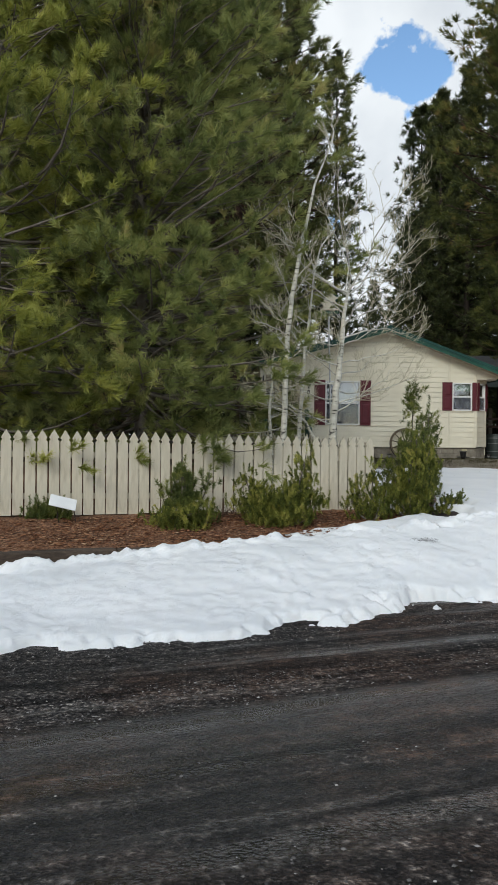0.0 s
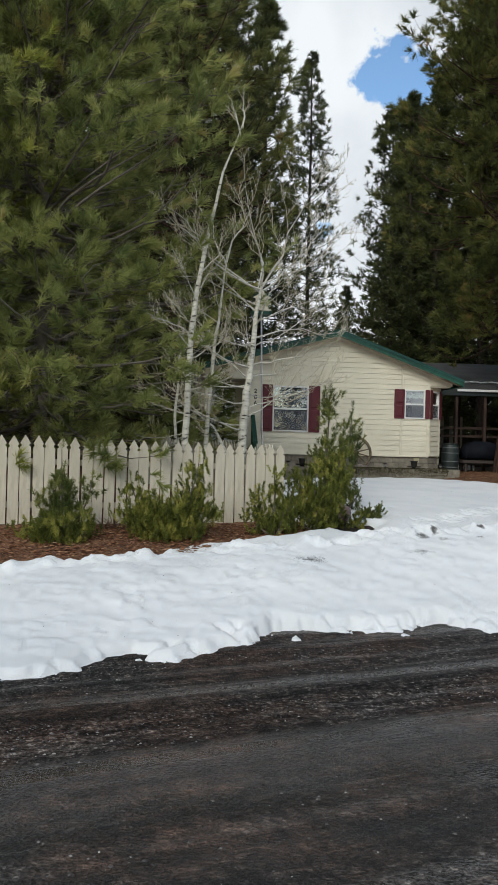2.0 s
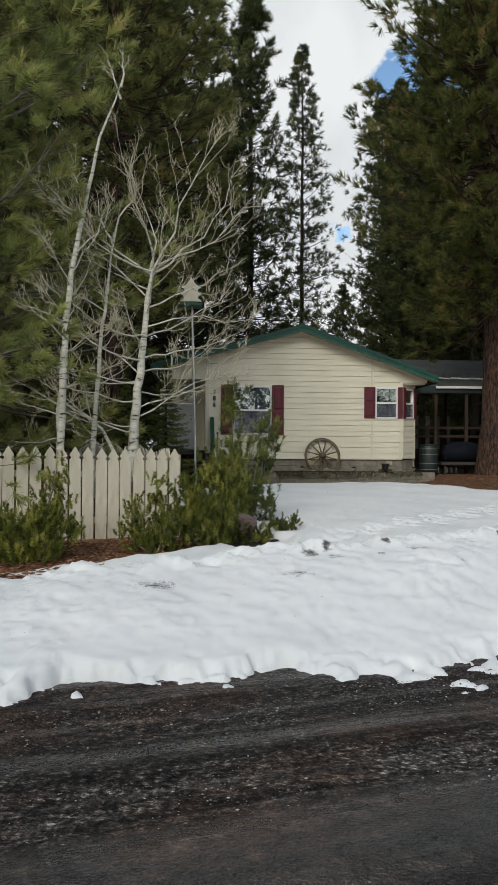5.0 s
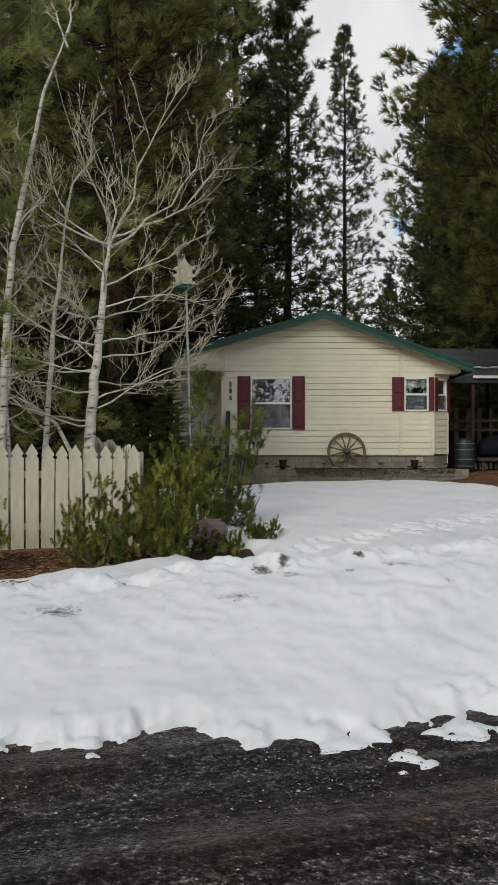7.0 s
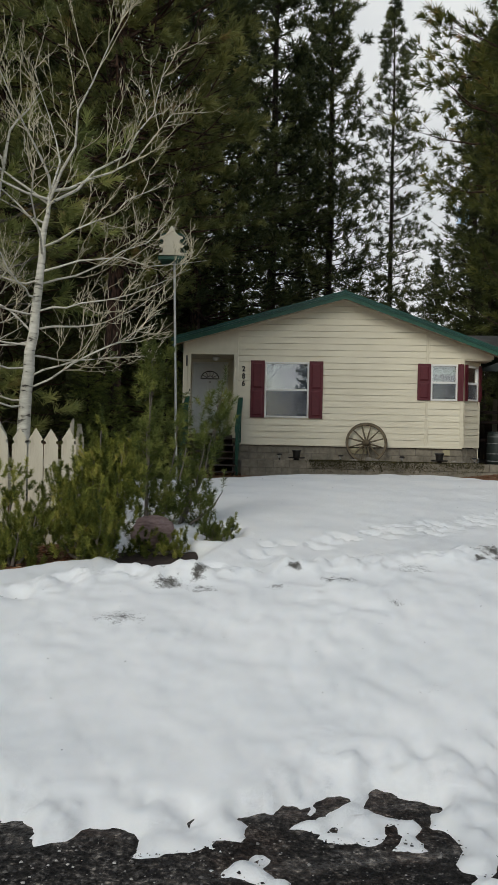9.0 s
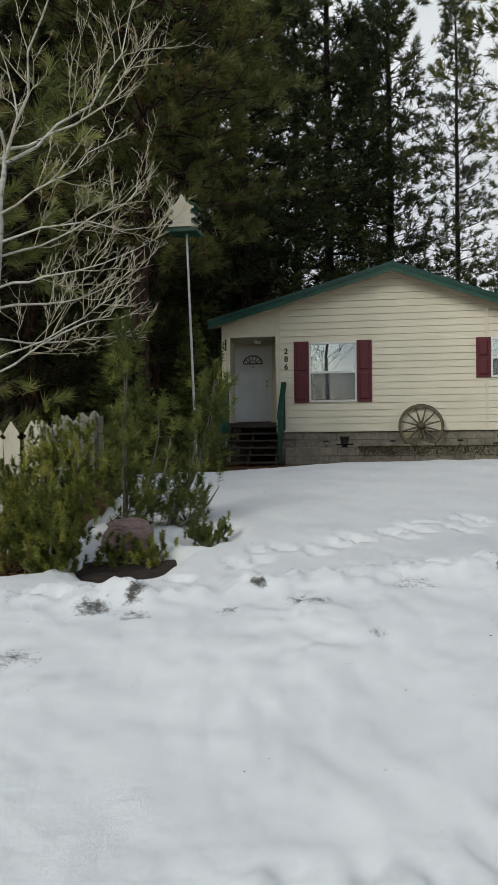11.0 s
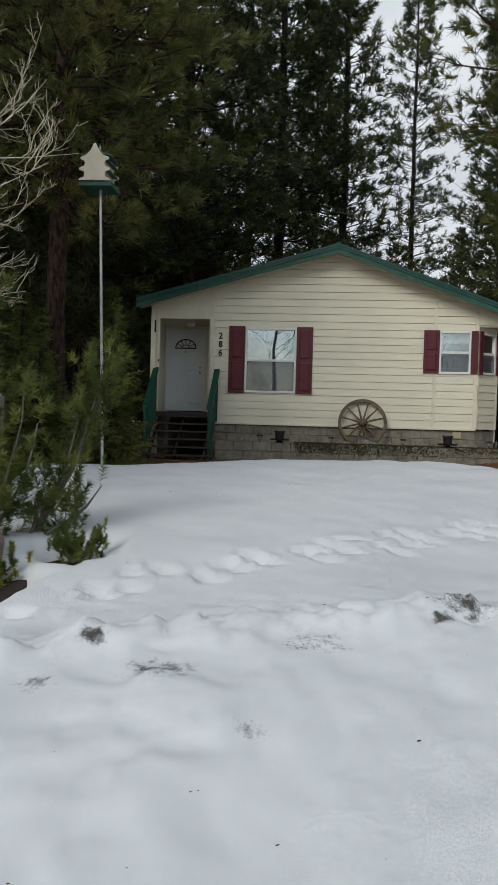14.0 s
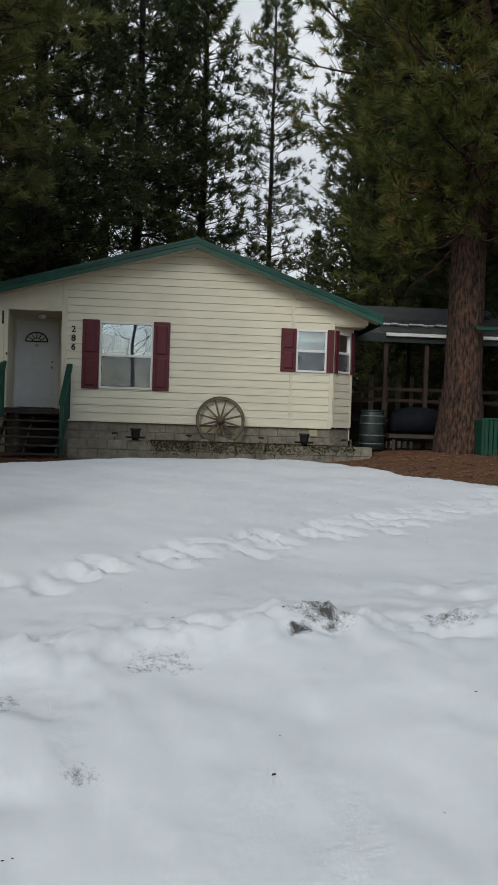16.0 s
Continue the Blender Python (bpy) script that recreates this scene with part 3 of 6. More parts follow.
def snow_z(x, y):
    """Top of the snow and how far inside its edge a place is."""
    u, v = along(x, y), across(x, y)
    ridge = np.clip(0.05 * (u + 11.5), -0.06, 0.5)
    up = -0.22 + (ridge + 0.22) * smooth(v, -17.3, -14.3) ** 0.85
    yard = np.interp(v, [-14.3, -13.4, -11.5, -9, -6.5, -4.5, -2, 0], [0.40, 0.41, 0.46, 0.6, 0.70, 0.70, 0.63, 0.6])
    w = smooth(v, -13.9, -11.8)
    dip = ridge - 0.10 * smooth(v, -14.3, -13.6)
    top = np.where(v < -14.3, up, dip * (1 - w) + yard * w)
    top = top + 0.22 * smooth(x, 4.0, 9.0) * smooth(y, -9.0, -4.0)
    rough = smooth(v, -17.2, -16.4) * (1 - smooth(v, -13.7, -12.4))
    crust = 1 - np.abs(fbm(x, y, 0.75, 21, 3))
    top = top + rough * (0.034 * fbm(x, y, 1.5, 1, 2) + 0.005 * (crust ** 2 - 0.55) + 0.010 * fbm(x, y, 0.16, 4, 3) + 0.018 * (0.45 - np.abs(fbm(x, y, 0.55, 61, 3))) + np.clip(fbm(x, y, 1.1, 41, 2) + 0.1, 0, 0.8) * 0.065 * np.clip(fbm(x, y, 0.30, 43, 3) - 0.02, 0, 0.6)) + (1 - rough) * (0.025 * fbm(x, y, 1.9, 2) + 0.008 * fbm(x, y, 0.4, 12, 2))
    top = top + np.exp(-((v + 14.3 + 0.12 * fbm(x, y, 0.9, 33, 2)) / 0.20) ** 2) * (0.09 * fbm(x, y, 0.42, 31, 4) + 0.05 + 0.05 * fbm(x, y, 0.13, 35, 3))
    reach = np.interp(u, [-60, -9.5, -8.2, -5.6, -5.0], [0.38, 0.33, 0.0, 0.0, 0.58])
    front = v + 16.74 + reach + 0.26 * fbm(x, y, 0.9, 6) + 0.12 * fbm(x, y, 0.30, 9, 3) + 0.55 * smooth(u, -5.4, -4.9) * (1 - smooth(v, -16.95, -16.35)) * fbm(x, y, 0.30, 9, 4) + 0.09 * fbm(x, y, 0.10, 14, 3)
    bed = np.interp(u, [-60, -9.5, -7.5, -5.6, -4.9, -4.5, -3.9], [-13.95, -13.95, -13.15, -12.75, -12.6, -12.0, 0.0])
    left = np.maximum(bed - v + 0.12 * fbm(x, y, 0.5, 3, 3), x - np.interp(y, [-13.6, -12.6, -11.3, -10.0, -7.2, -5.5], [-0.75, -1.2, -1.5, -1.7, -1.9, -0.8]) + 0.16 * fbm(x, y, 0.5, 5, 3))
    back = np.interp(x, [-1.0, 0.3, 1.6, 3.8, 4.3, 5.2, 6.3, 10.0, 20.0], [-6.7, -4.6, -3.2, -2.4, -2.7, -5.8, -7.2, -9.4, -12]) - y + 0.14 * fbm(x, y, 0.6, 8, 3)
    inside = np.minimum(np.minimum(front, left), back)
    for cx, cy, rx, ry in HOLLOWS:
        inside = np.minimum(inside, (np.hypot((x - cx) / rx, (y - cy) / ry) - 1) * rx + 0.07 * fbm(x, y, 0.25, 51, 3))
    return top, inside


def sheet(name, us, vs, fz, material, label, kind="structure", rotated=True):
    U, V = np.meshgrid(us, vs)
    X, Y = from_road(U, V) if rotated else (U, V)
    Z = fz(X, Y)
    nu, nv = len(us), len(vs)
    i = np.arange(nv - 1)[:, None] * nu + np.arange(nu - 1)[None, :]
    f = np.stack([i, i + 1, i + nu + 1, i + nu], -1).reshape(-1, 4)
    me = mesh_of(name, np.stack([X, Y, Z], -1).reshape(-1, 3), f, True)
    return tagged(link(name, me, material), label, kind=kind)


far_u = np.concatenate([np.geomspace(-1500, -32, 14), np.linspace(-30, 30, 121), np.geomspace(32, 1500, 14)])
far_v = np.concatenate([np.geomspace(-1500, -42, 12), np.linspace(-40, 40, 161), np.geomspace(42, 1500, 12)])
sheet("ground", far_u, far_v, lambda x, y: ground_z(x, y) - 0.012 + 0.01 * lumps(x, y, 0.7, 2.0, 3) - 0.15 * (1 - smooth(across(x, y), -17.2, -16.4)) * smooth(across(x, y), -31.5, -30.5), LITTER, "brown needle-covered forest ground around the yard")
sheet("road", np.linspace(-60, 60, 520), np.linspace(-31, -16.2, 130),
      lambda x, y: ground_z(x, y) + 0.006 + 0.006 * lumps(x, y * 2.2, 0.9, 5.0, 3) + 0.004 * lumps(x, y, 0.12, 7.0, 2) + 0.012 * np.sin(across(x, y) * 4.4), ROAD,
      "dark damp cinder road with tyre tracks and loose gravel")


def build_snow():
    us, vs = np.concatenate([np.linspace(-16.5, -12.1, 90), np.linspace(-12.06, 1.5, 400), np.linspace(1.55, 11.5, 130)]), np.concatenate([np.linspace(-18.3, -13.0, 165), np.linspace(-12.96, 3.0, 210)])
    U, V = np.meshgrid(us, vs)
    X, Y = from_road(U, V)
    top, inside = snow_z(X, Y)
    g = ground_z(X, Y) + 0.012
    # footprints: two lines of trodden hollows across the yard
    for k in range(54):
        for x0, y0, dx, dy, s in ((0.3, -13.6, 0.125, 0.125, 1), (1.0, -13.0, 0.13, 0.12, -1)):
            px = x0 + dx * k + 0.10 * (((k * 7919) % 5) - 2) / 2
            py = y0 + dy * k + 0.16 * s * (1 if k % 2 else -1) + 0.08 * (((k * 104729) % 7) - 3) / 3
            q = ((X - px) / 0.105) ** 2 + ((Y - py) / 0.09) ** 2
            top = top + (0.010 * np.exp(-(q - 1.8) ** 2 * 1.5) - 0.045 * np.exp(-q ** 2)) * (py < -6.3)
    z = g - 0.07 + (top - g + 0.07) * np.sqrt(np.clip(inside / np.where(across(X, Y) < -15.5, 0.17 + 0.5 * smooth(U, -5.4, -4.9), 0.28), 0, 1))
    z = np.where(inside < 0.0, g - 0.07 + 0.25 * np.maximum(inside, -0.2), z)
    keep = inside > -0.22
    nu, nv = len(us), len(vs)
    i = np.arange(nv - 1)[:, None] * nu + np.arange(nu - 1)[None, :]
    f = np.stack([i, i + 1, i + nu + 1, i + nu], -1).reshape(-1, 4)
    f = f[keep.ravel()[f].all(1)]
    used, inv = np.unique(f, return_inverse=True)
    v = np.stack([X, Y, z], -1).reshape(-1, 3)[used]
    me = mesh_of("snow", v, inv.reshape(-1, 4), True)
    at = me.attributes.new("dirt", "FLOAT", "POINT")
    vx, vy = v[:, 0], v[:, 1]
    vv, uu = across(vx, vy), along(vx, vy)
    d = 0.50 * np.exp(-((vv + 14.45) / 0.24) ** 2) * np.clip(fbm(vx, vy, 0.7, 11, 3) + 0.35, 0, 1.4) * np.clip(fbm(vx, vy, 0.16, 13, 3) + 0.35, 0, 1.2) + 0.20 * np.exp(-((vv + 16.2) / 0.3) ** 2) * np.clip(fbm(vx, vy, 0.6, 17, 3) + 0.2, 0, 1.2) + 0.16 * np.exp(-((vv + 16.9) / 0.35) ** 2)
    for px, py, r, a in ((0.96, -14.86, 0.08, 0.7), (1.3, -15.07, 0.20, 0.5), (2.5, -14.38, 0.08, 0.7), (2.63, -14.22, 0.22, 0.52), (0.02, -15.25, 0.16, 0.62), (3.9, -13.95, 0.2, 0.55),
                         (0.29, -15.3, 0.2, 0.45), (0.84, -15.2, 0.14, 0.45), (-0.2, -15.9, 0.28, 0.40), (1.7, -15.4, 0.10, 0.45), (3.3, -14.0, 0.25, 0.45), (1.9, -14.7, 0.25, 0.42), (-1.6, -16.2, 0.3, 0.5)):
        d = np.maximum(d, a * np.exp(-((vx - px) ** 2 + ((vy - py) * 1.3) ** 2) / r ** 2))
    at.data.foreach_set("value", d.astype(np.float32))
    return tagged(link("snow", me, SNOW), "old settled white snow with dirty crumbled berm along the road", kind="structure")


build_snow()

# ---- the house ----
XL, XR, XA, ZA = -2.13, 5.10, 2.02, 5.06      # front corners, ridge line, top of gable wall
Z_SID, EXPO = 1.29, 0.1635                     # foot of the siding and its exposure
SLOPE_L, SLOPE_R = 0.278, 0.363
DEPTH = 14.0


def gable_z(x):
    return ZA - (XA - x) * SLOPE_L if x < XA else ZA - (x - XA) * SLOPE_R


house = thing("house", "cream lap-sided house with green roof trim and maroon shutters", "house")
front_wall = new("front_wall")
front_wall.parent = house
tagged(front_wall, "cream horizontal lap siding")

WIN1 = (0.0, 1.15, 1.975, 3.42)
WIN2 = (4.27, 4.95, 2.485, 3.42)
PORCH = (-1.95, -0.82, 1.50, 3.60)
# sheathing in pieces round the openings
bm = bmesh.new()
for lo, hi, za, zb in ((PORCH[1], WIN1[0], Z_SID, None), (WIN1[0], WIN1[1], Z_SID, WIN1[2]), (WIN1[0], WIN1[1], WIN1[3], None), (WIN1[1], XA, Z_SID, None), (XA, WIN2[0], Z_SID, None),
                       (WIN2[0], WIN2[1], Z_SID, WIN2[2]), (WIN2[0], WIN2[1], WIN2[3], None), (WIN2[1], XR, Z_SID, None), (PORCH[0], PORCH[1], PORCH[3], None), (XL, PORCH[0], Z_SID, None)):
    prism(bm, [(lo, za), (hi, za), (hi, zb or gable_z(hi)), (lo, zb or gable_z(lo))], 0.0, 0.12)
# gable over the clipped corner
prism(bm, [(XR, 3.55), (5.66, 3.55), (5.66, gable_z(5.66)), (XR, gable_z(XR))], 0.0, 0.12)
part("sheathing", bm, CREAM_TRIM, front_wall)


def lap_board(x0, x1, z0, z1, parent, cut_l=None, cut_r=None):
    """One lapped board: thick foot, thin top. cut: x at the top edge where the rake trims it."""
    a, b = (x0 if cut_l is None else cut_l), (x1 if cut_r is None else cut_r)
    bm = bmesh.new()
    q = 1 - 0.008 / (z1 - z0)
    c, d, zc = x0 + (a - x0) * q, x1 + (b - x1) * q, z1 - 0.008
    rows = [[bm.verts.new((xa, y, z)), bm.verts.new((xb, y, z))] for xa, xb, z, y in
            ((x0, x1, z0, 0.002), (x0, x1, z0, -0.026), (c, d, zc, -0.015), (c, d, zc, 0.0), (a, b, z1, 0.0))]
    for p, r in zip(rows, rows[1:]):
        bm.faces.new((p[0], p[1], r[1], r[0]))
    for k in (0, 1):
        bm.faces.new([r[k] for r in rows[:4]])
    return part("siding_board", bm, SIDING, parent)


def gaps(z0, z1):
    """Stretches of x that the boards of one course cover."""
    out, start = [], -0.70
    holes = []
    for x0, x1, a, b in ((WIN1[0] - 0.02, WIN1[1] + 0.02, WIN1[2] - 0.02, WIN1[3] + 0.02), (WIN2[0] - 0.02, WIN2[1] + 0.02, WIN2[2] - 0.02, WIN2[3] + 0.02)):
        if z1 > a + 0.03 and z0 < b - 0.03:
            holes.append((x0, x1))
    holes.append((4.14, 4.22))
    holes.append((5.02, 9.0))
    for a, b in sorted(holes):
        if a - start > 0.02:
            out.append((start, a))
        start = max(start, b)
    return out


course = 0
while Z_SID + course * EXPO < ZA - 0.05:
    z0 = Z_SID + course * EXPO
    z1 = z0 + EXPO
    for x0, x1 in gaps(z0, z1):
        if z1 > WIN2[3] + 0.9 and x0 > 4.2:
            continue
        l0, r0 = XA - (ZA - z0) / SLOPE_L, XA + (ZA - z0) / SLOPE_R
        l1, r1 = XA - (ZA - z1) / SLOPE_L, XA + (ZA - z1) / SLOPE_R
        a0, a1, b0, b1 = max(x0, l0), max(x0, l1), min(x1, r0), min(x1, r1)
        if b0 - a0 < 0.03:
            continue
        if b1 - a1 < 0.0:
            a1 = b1 = (a0 + b0) / 2
        lap_board(a0, b0, z0, z1, front_wall, a1, b1)
    course += 1

# boards and corners
for n, lo, hi in (("corner_board", (-0.80, -0.032, Z_SID), (-0.70, 0.02, gable_z(-0.75) - 0.02)), ("trim_board", (4.14, -0.028, Z_SID), (4.22, 0.01, 4.22)),
                  ("corner_board", (5.02, -0.034, Z_SID), (5.115, 0.02, 3.55)), ("corner_board", (XL - 0.02, -0.03, 1.35), (XL + 0.10, 0.02, 3.93))):
    box_part(n, lo, hi, CREAM_TRIM, front_wall, bevel=0.004)
bm = bmesh.new()
prism(bm, [(XL, PORCH[3]), (-0.80, PORCH[3]), (-0.80, gable_z(-0.80) - 0.02), (XL, gable_z(XL) - 0.02)], -0.02, -0.002)
part("porch_panel", bm, CREAM_TRIM, front_wall)
box_part("skirt_trim", (-0.82, -0.036, 1.255), (5.10, 0.03, 1.30), CREAM_TRIM, front_wall, bevel=0.004)

# clipped corner with its own boards
side_wall = new("corner_wall")
side_wall.parent = house
ang = math.degrees(math.atan2(0.48, 0.50))
side_wall.matrix_basis = pose(XR, 0, 0, 0, 0, ang)
CW = math.hypot(0.48, 0.50)
W3 = (0.13, CW - 0.07, 2.50, 3.40)
bm = bmesh.new()
for x0, x1, z0, z1 in ((0.01, W3[0], Z_SID, 3.6), (W3[1], CW, Z_SID, 3.6), (W3[0], W3[1], Z_SID, W3[2]), (W3[0], W3[1], W3[3], 3.6)):
    prism(bm, [(x0, z0), (x1, z0), (x1, z1), (x0, z1)], 0.0, 0.1)
part("sheathing", bm, CREAM_TRIM, side_wall)
for c in range(8):
    z0 = Z_SID + c * EXPO
    if z0 < 2.4:
        lap_board(0.07, CW - 0.02, z0, min(z0 + EXPO, 2.45), side_wall)
box_part("corner_board", (CW - 0.03, -0.03, Z_SID), (CW + 0.02, 0.03, 3.55), CREAM_TRIM, side_wall, bevel=0.004)
box_part("corner_board", (0.02, -0.03, Z_SID), (0.07, 0.0, 2.45), CREAM_TRIM, side_wall, bevel=0.004)

# long right and left walls, back wall, floor
right_wall = new("right_wall")
right_wall.parent = house
right_wall.matrix_basis = pose(5.62, 0.52, 0, 0, 0, 90)
bm = bmesh.new()
prism(bm, [(0, 1.0), (DEPTH, 1.0), (DEPTH, 3.9), (0, 3.9)], 0.0, 0.12)
part("sheathing", bm, CREAM_TRIM, right_wall)
for c in range(15):
    lap_board(0.02, DEPTH, Z_SID + c * EXPO, Z_SID + (c + 1) * EXPO, right_wall)
box_part("left_wall", (XL, 1.52, 0.5), (XL + 0.12, DEPTH, 3.95), CREAM_TRIM, house, bevel=0)
box_part("back_wall", (XL, DEPTH, 0.5), (5.6, DEPTH + 0.12, 3.9), CREAM_TRIM, house, bevel=0)
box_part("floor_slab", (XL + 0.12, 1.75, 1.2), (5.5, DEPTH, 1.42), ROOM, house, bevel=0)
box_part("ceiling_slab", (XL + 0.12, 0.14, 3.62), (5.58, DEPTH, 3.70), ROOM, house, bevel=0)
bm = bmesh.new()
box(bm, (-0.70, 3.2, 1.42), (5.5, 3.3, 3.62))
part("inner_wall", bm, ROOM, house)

# porch recess
PY = 1.40
porch = new("porch_recess")
porch.parent = house
box_part("porch_side_wall", (XL, 0.12, 0.5), (XL + 0.03, 1.515, 3.95), CREAM_TRIM, porch, bevel=0)
box_part("porch_side_wall", (PORCH[1], 0.12, 1.42), (PORCH[1] + 0.07, PY, 3.66), CREAM_TRIM, porch, bevel=0)
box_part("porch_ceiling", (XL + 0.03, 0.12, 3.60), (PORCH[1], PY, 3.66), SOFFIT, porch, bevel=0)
bm = bmesh.new()
box(bm, (-1.12, PY, 1.50), (PORCH[1], PY + 0.1, 3.60))
box(bm, (XL + 0.03, PY, 3.50), (-1.12, PY + 0.1, 3.60))
part("porch_back_wall", bm, CREAM_TRIM, porch)
box_part("porch_deck", (XL + 0.03, -0.02, 1.42), (PORCH[1], PY, 1.50), DARK_WOOD, porch)

# front door
door = new("front_door")
door.parent = house
tagged(door, "white panelled front door with fan light")
DX0, DX1, DZ0, DZ1 = -2.06, -1.14, 1.53, 3.47
bm = bmesh.new()
box(bm, (DX0, PY + 0.01, DZ0), (DX1, PY + 0.05, DZ1), 0.004)
for x0, x1, z0, z1 in ((0.10, 0.40, 0.18, 0.85), (0.52, 0.82, 0.18, 0.85), (0.10, 0.40, 0.98, 1.36), (0.52, 0.82, 0.98, 1.36)):
    box(bm, (DX0 + x0, PY + 0.003, DZ0 + z0), (DX0 + x1, PY + 0.02, DZ0 + z1), 0.006)
part("door_leaf", bm, DOOR, door)
bm = bmesh.new()
for lo, hi in (((DX0 - 0.035, PY - 0.02, DZ0 - 0.03), (DX0, PY + 0.06, DZ1 + 0.05)), ((DX1, PY - 0.02, DZ0 - 0.03), (DX1 + 0.05, PY + 0.06, DZ1 + 0.05)), ((DX0, PY - 0.02, DZ1), (DX1, PY + 0.06, DZ1 + 0.05))):
    box(bm, lo, hi, 0.004)
part("door_frame", bm, WHITE, door)
gx, gz, gr = (DX0 + DX1) / 2, DZ0 + 1.52, 0.25
# opaque white plate stands in for the bright light in the fan light's glass
bm = bmesh.new()
fan = [(gx + gr * math.cos(math.pi * k / 12), gz + 0.21 * math.sin(math.pi * k / 12)) for k in range(13)]
prism(bm, fan, PY + 0.0, PY + 0.009)
part("fan_light", bm, WHITE, door, "half-round fan light, brightness of its glass painted white")
bm = bmesh.new()
for k in (2, 4, 6, 8, 10):
    a = math.pi * k / 12
    rod(bm, (gx + 0.08 * math.cos(a), PY - 0.004, gz + 0.06 * math.sin(a)), (gx + gr * math.cos(a), PY - 0.004, gz + 0.21 * math.sin(a)), 0.008, 4)
for k in range(12):
    a, b = math.pi * k / 12, math.pi * (k + 1) / 12
    rod(bm, (gx + gr * math.cos(a), PY - 0.004, gz + 0.21 * math.sin(a)), (gx + gr * math.cos(b), PY - 0.004, gz + 0.21 * math.sin(b)), 0.014, 4)
    rod(bm, (gx + 0.1 * math.cos(a), PY - 0.004, gz + 0.08 * math.sin(a)), (gx + 0.1 * math.cos(b), PY - 0.004, gz + 0.08 * math.sin(b)), 0.008, 4)
rod(bm, (gx - gr, PY - 0.004, gz), (gx + gr, PY - 0.004, gz), 0.014, 4)
part("glazing_bars", bm, BLACK, door, "dark glazing bars")
for z, r in ((DZ0 + 0.93, 0.032), (DZ0 + 1.06, 0.024)):
    bm = bmesh.new()
    bmesh.ops.create_uvsphere(bm, u_segments=10, v_segments=8, radius=r, matrix=pose(DX1 - 0.09, PY - 0.03, z))
    rod(bm, (DX1 - 0.09, PY - 0.03, z), (DX1 - 0.09, PY + 0.01, z), r * 0.6)
    part("door_knob", bm, BRASS, door, smooth=True)
bm = bmesh.new()
lathe(bm, [(0.005, 0), (0.035, 0.002), (0.035, 0.012), (0.012, 0.02)], 12, pose(gx, PY + 0.005, gz - 0.09, 90))
part("knocker", bm, STEEL, door)
bm = bmesh.new()
lathe(bm, [(0.02, 0), (0.09, 0.0), (0.10, -0.03), (0.075, -0.09), (0.02, -0.10)], 16, pose(-1.37, 0.75, 3.60))
part("porch_lamp", bm, WHITE, house, "small white ceiling lamp over the porch", True)
box_part("thermometer", (-2.07, -0.045, 3.28), (-2.03, -0.03, 3.56), BLACK, house, "narrow black wall plate")
box_part("door_bell", (PORCH[0] - 0.03, -0.04, 2.62), (PORCH[0] - 0.0, -0.02, 2.68), BLACK, house)


def sash_window(name, x0, x1, z0, z1, parent, y=-0.03, fw=0.045):
    w = new(name)
    w.parent = parent
    tagged(w, "white double-hung window")
    zm = (z0 + z1) / 2
    bm = bmesh.new()
    for lo, hi in (((x0, y, z0), (x0 + fw, 0.06, z1)), ((x1 - fw, y, z0), (x1, 0.06, z1)), ((x0 + fw, y, z0), (x1 - fw, 0.06, z0 + fw)), ((x0 + fw, y, z1 - fw), (x1 - fw, 0.06, z1))):
        box(bm, lo, hi, 0.004)
    part("window_frame", bm, WHITE, w)
    box_part("meeting_rail", (x0 + fw, y + 0.015, zm - 0.028), (x1 - fw, 0.04, zm + 0.028), WHITE, w, bevel=0.004)
    for a, b, yy in ((z0 + fw, zm - 0.028, 0.0), (zm + 0.028, z1 - fw, 0.016)):
        p = box_part("pane", (x0 + fw, yy, a), (x1 - fw, yy + 0.005, b), GLASS, w, bevel=0)
        p.visible_shadow = False
    box_part("insect_screen", (x0 + fw, -0.022, z0 + fw), (x1 - fw, -0.019, zm - 0.028), SCREEN, w, "grey mesh insect screen", bevel=0)
    return w


sash_window("window", *WIN1, house)
sash_window("window", *WIN2, house)
sash_window("window", W3[0], W3[1], W3[2], W3[3], side_wall)

bm = bmesh.new()
for k in range(30):
    x = WIN1[0] + 0.02 + k * 0.038
    box(bm, (x, 0.10 + 0.012 * (k % 2), WIN1[2]), (x + 0.039, 0.114 + 0.012 * (k % 2), WIN1[3]))
tagged(part("window_curtain", bm, CURTAIN), "dark blue closed curtain behind the large window, coloured for dark reflections", "curtain")
bm = bmesh.new()
for k in range(12):
    x = WIN2[0] + 0.03 + k * 0.053
    box(bm, (x, 0.11 + 0.01 * (k % 2), 3.14 + 0.02 * (k % 3)), (x + 0.054, 0.118 + 0.01 * (k % 2), 3.40))
tagged(part("window_valance", bm, LACE), "short green lace valance behind the small window", "curtain")


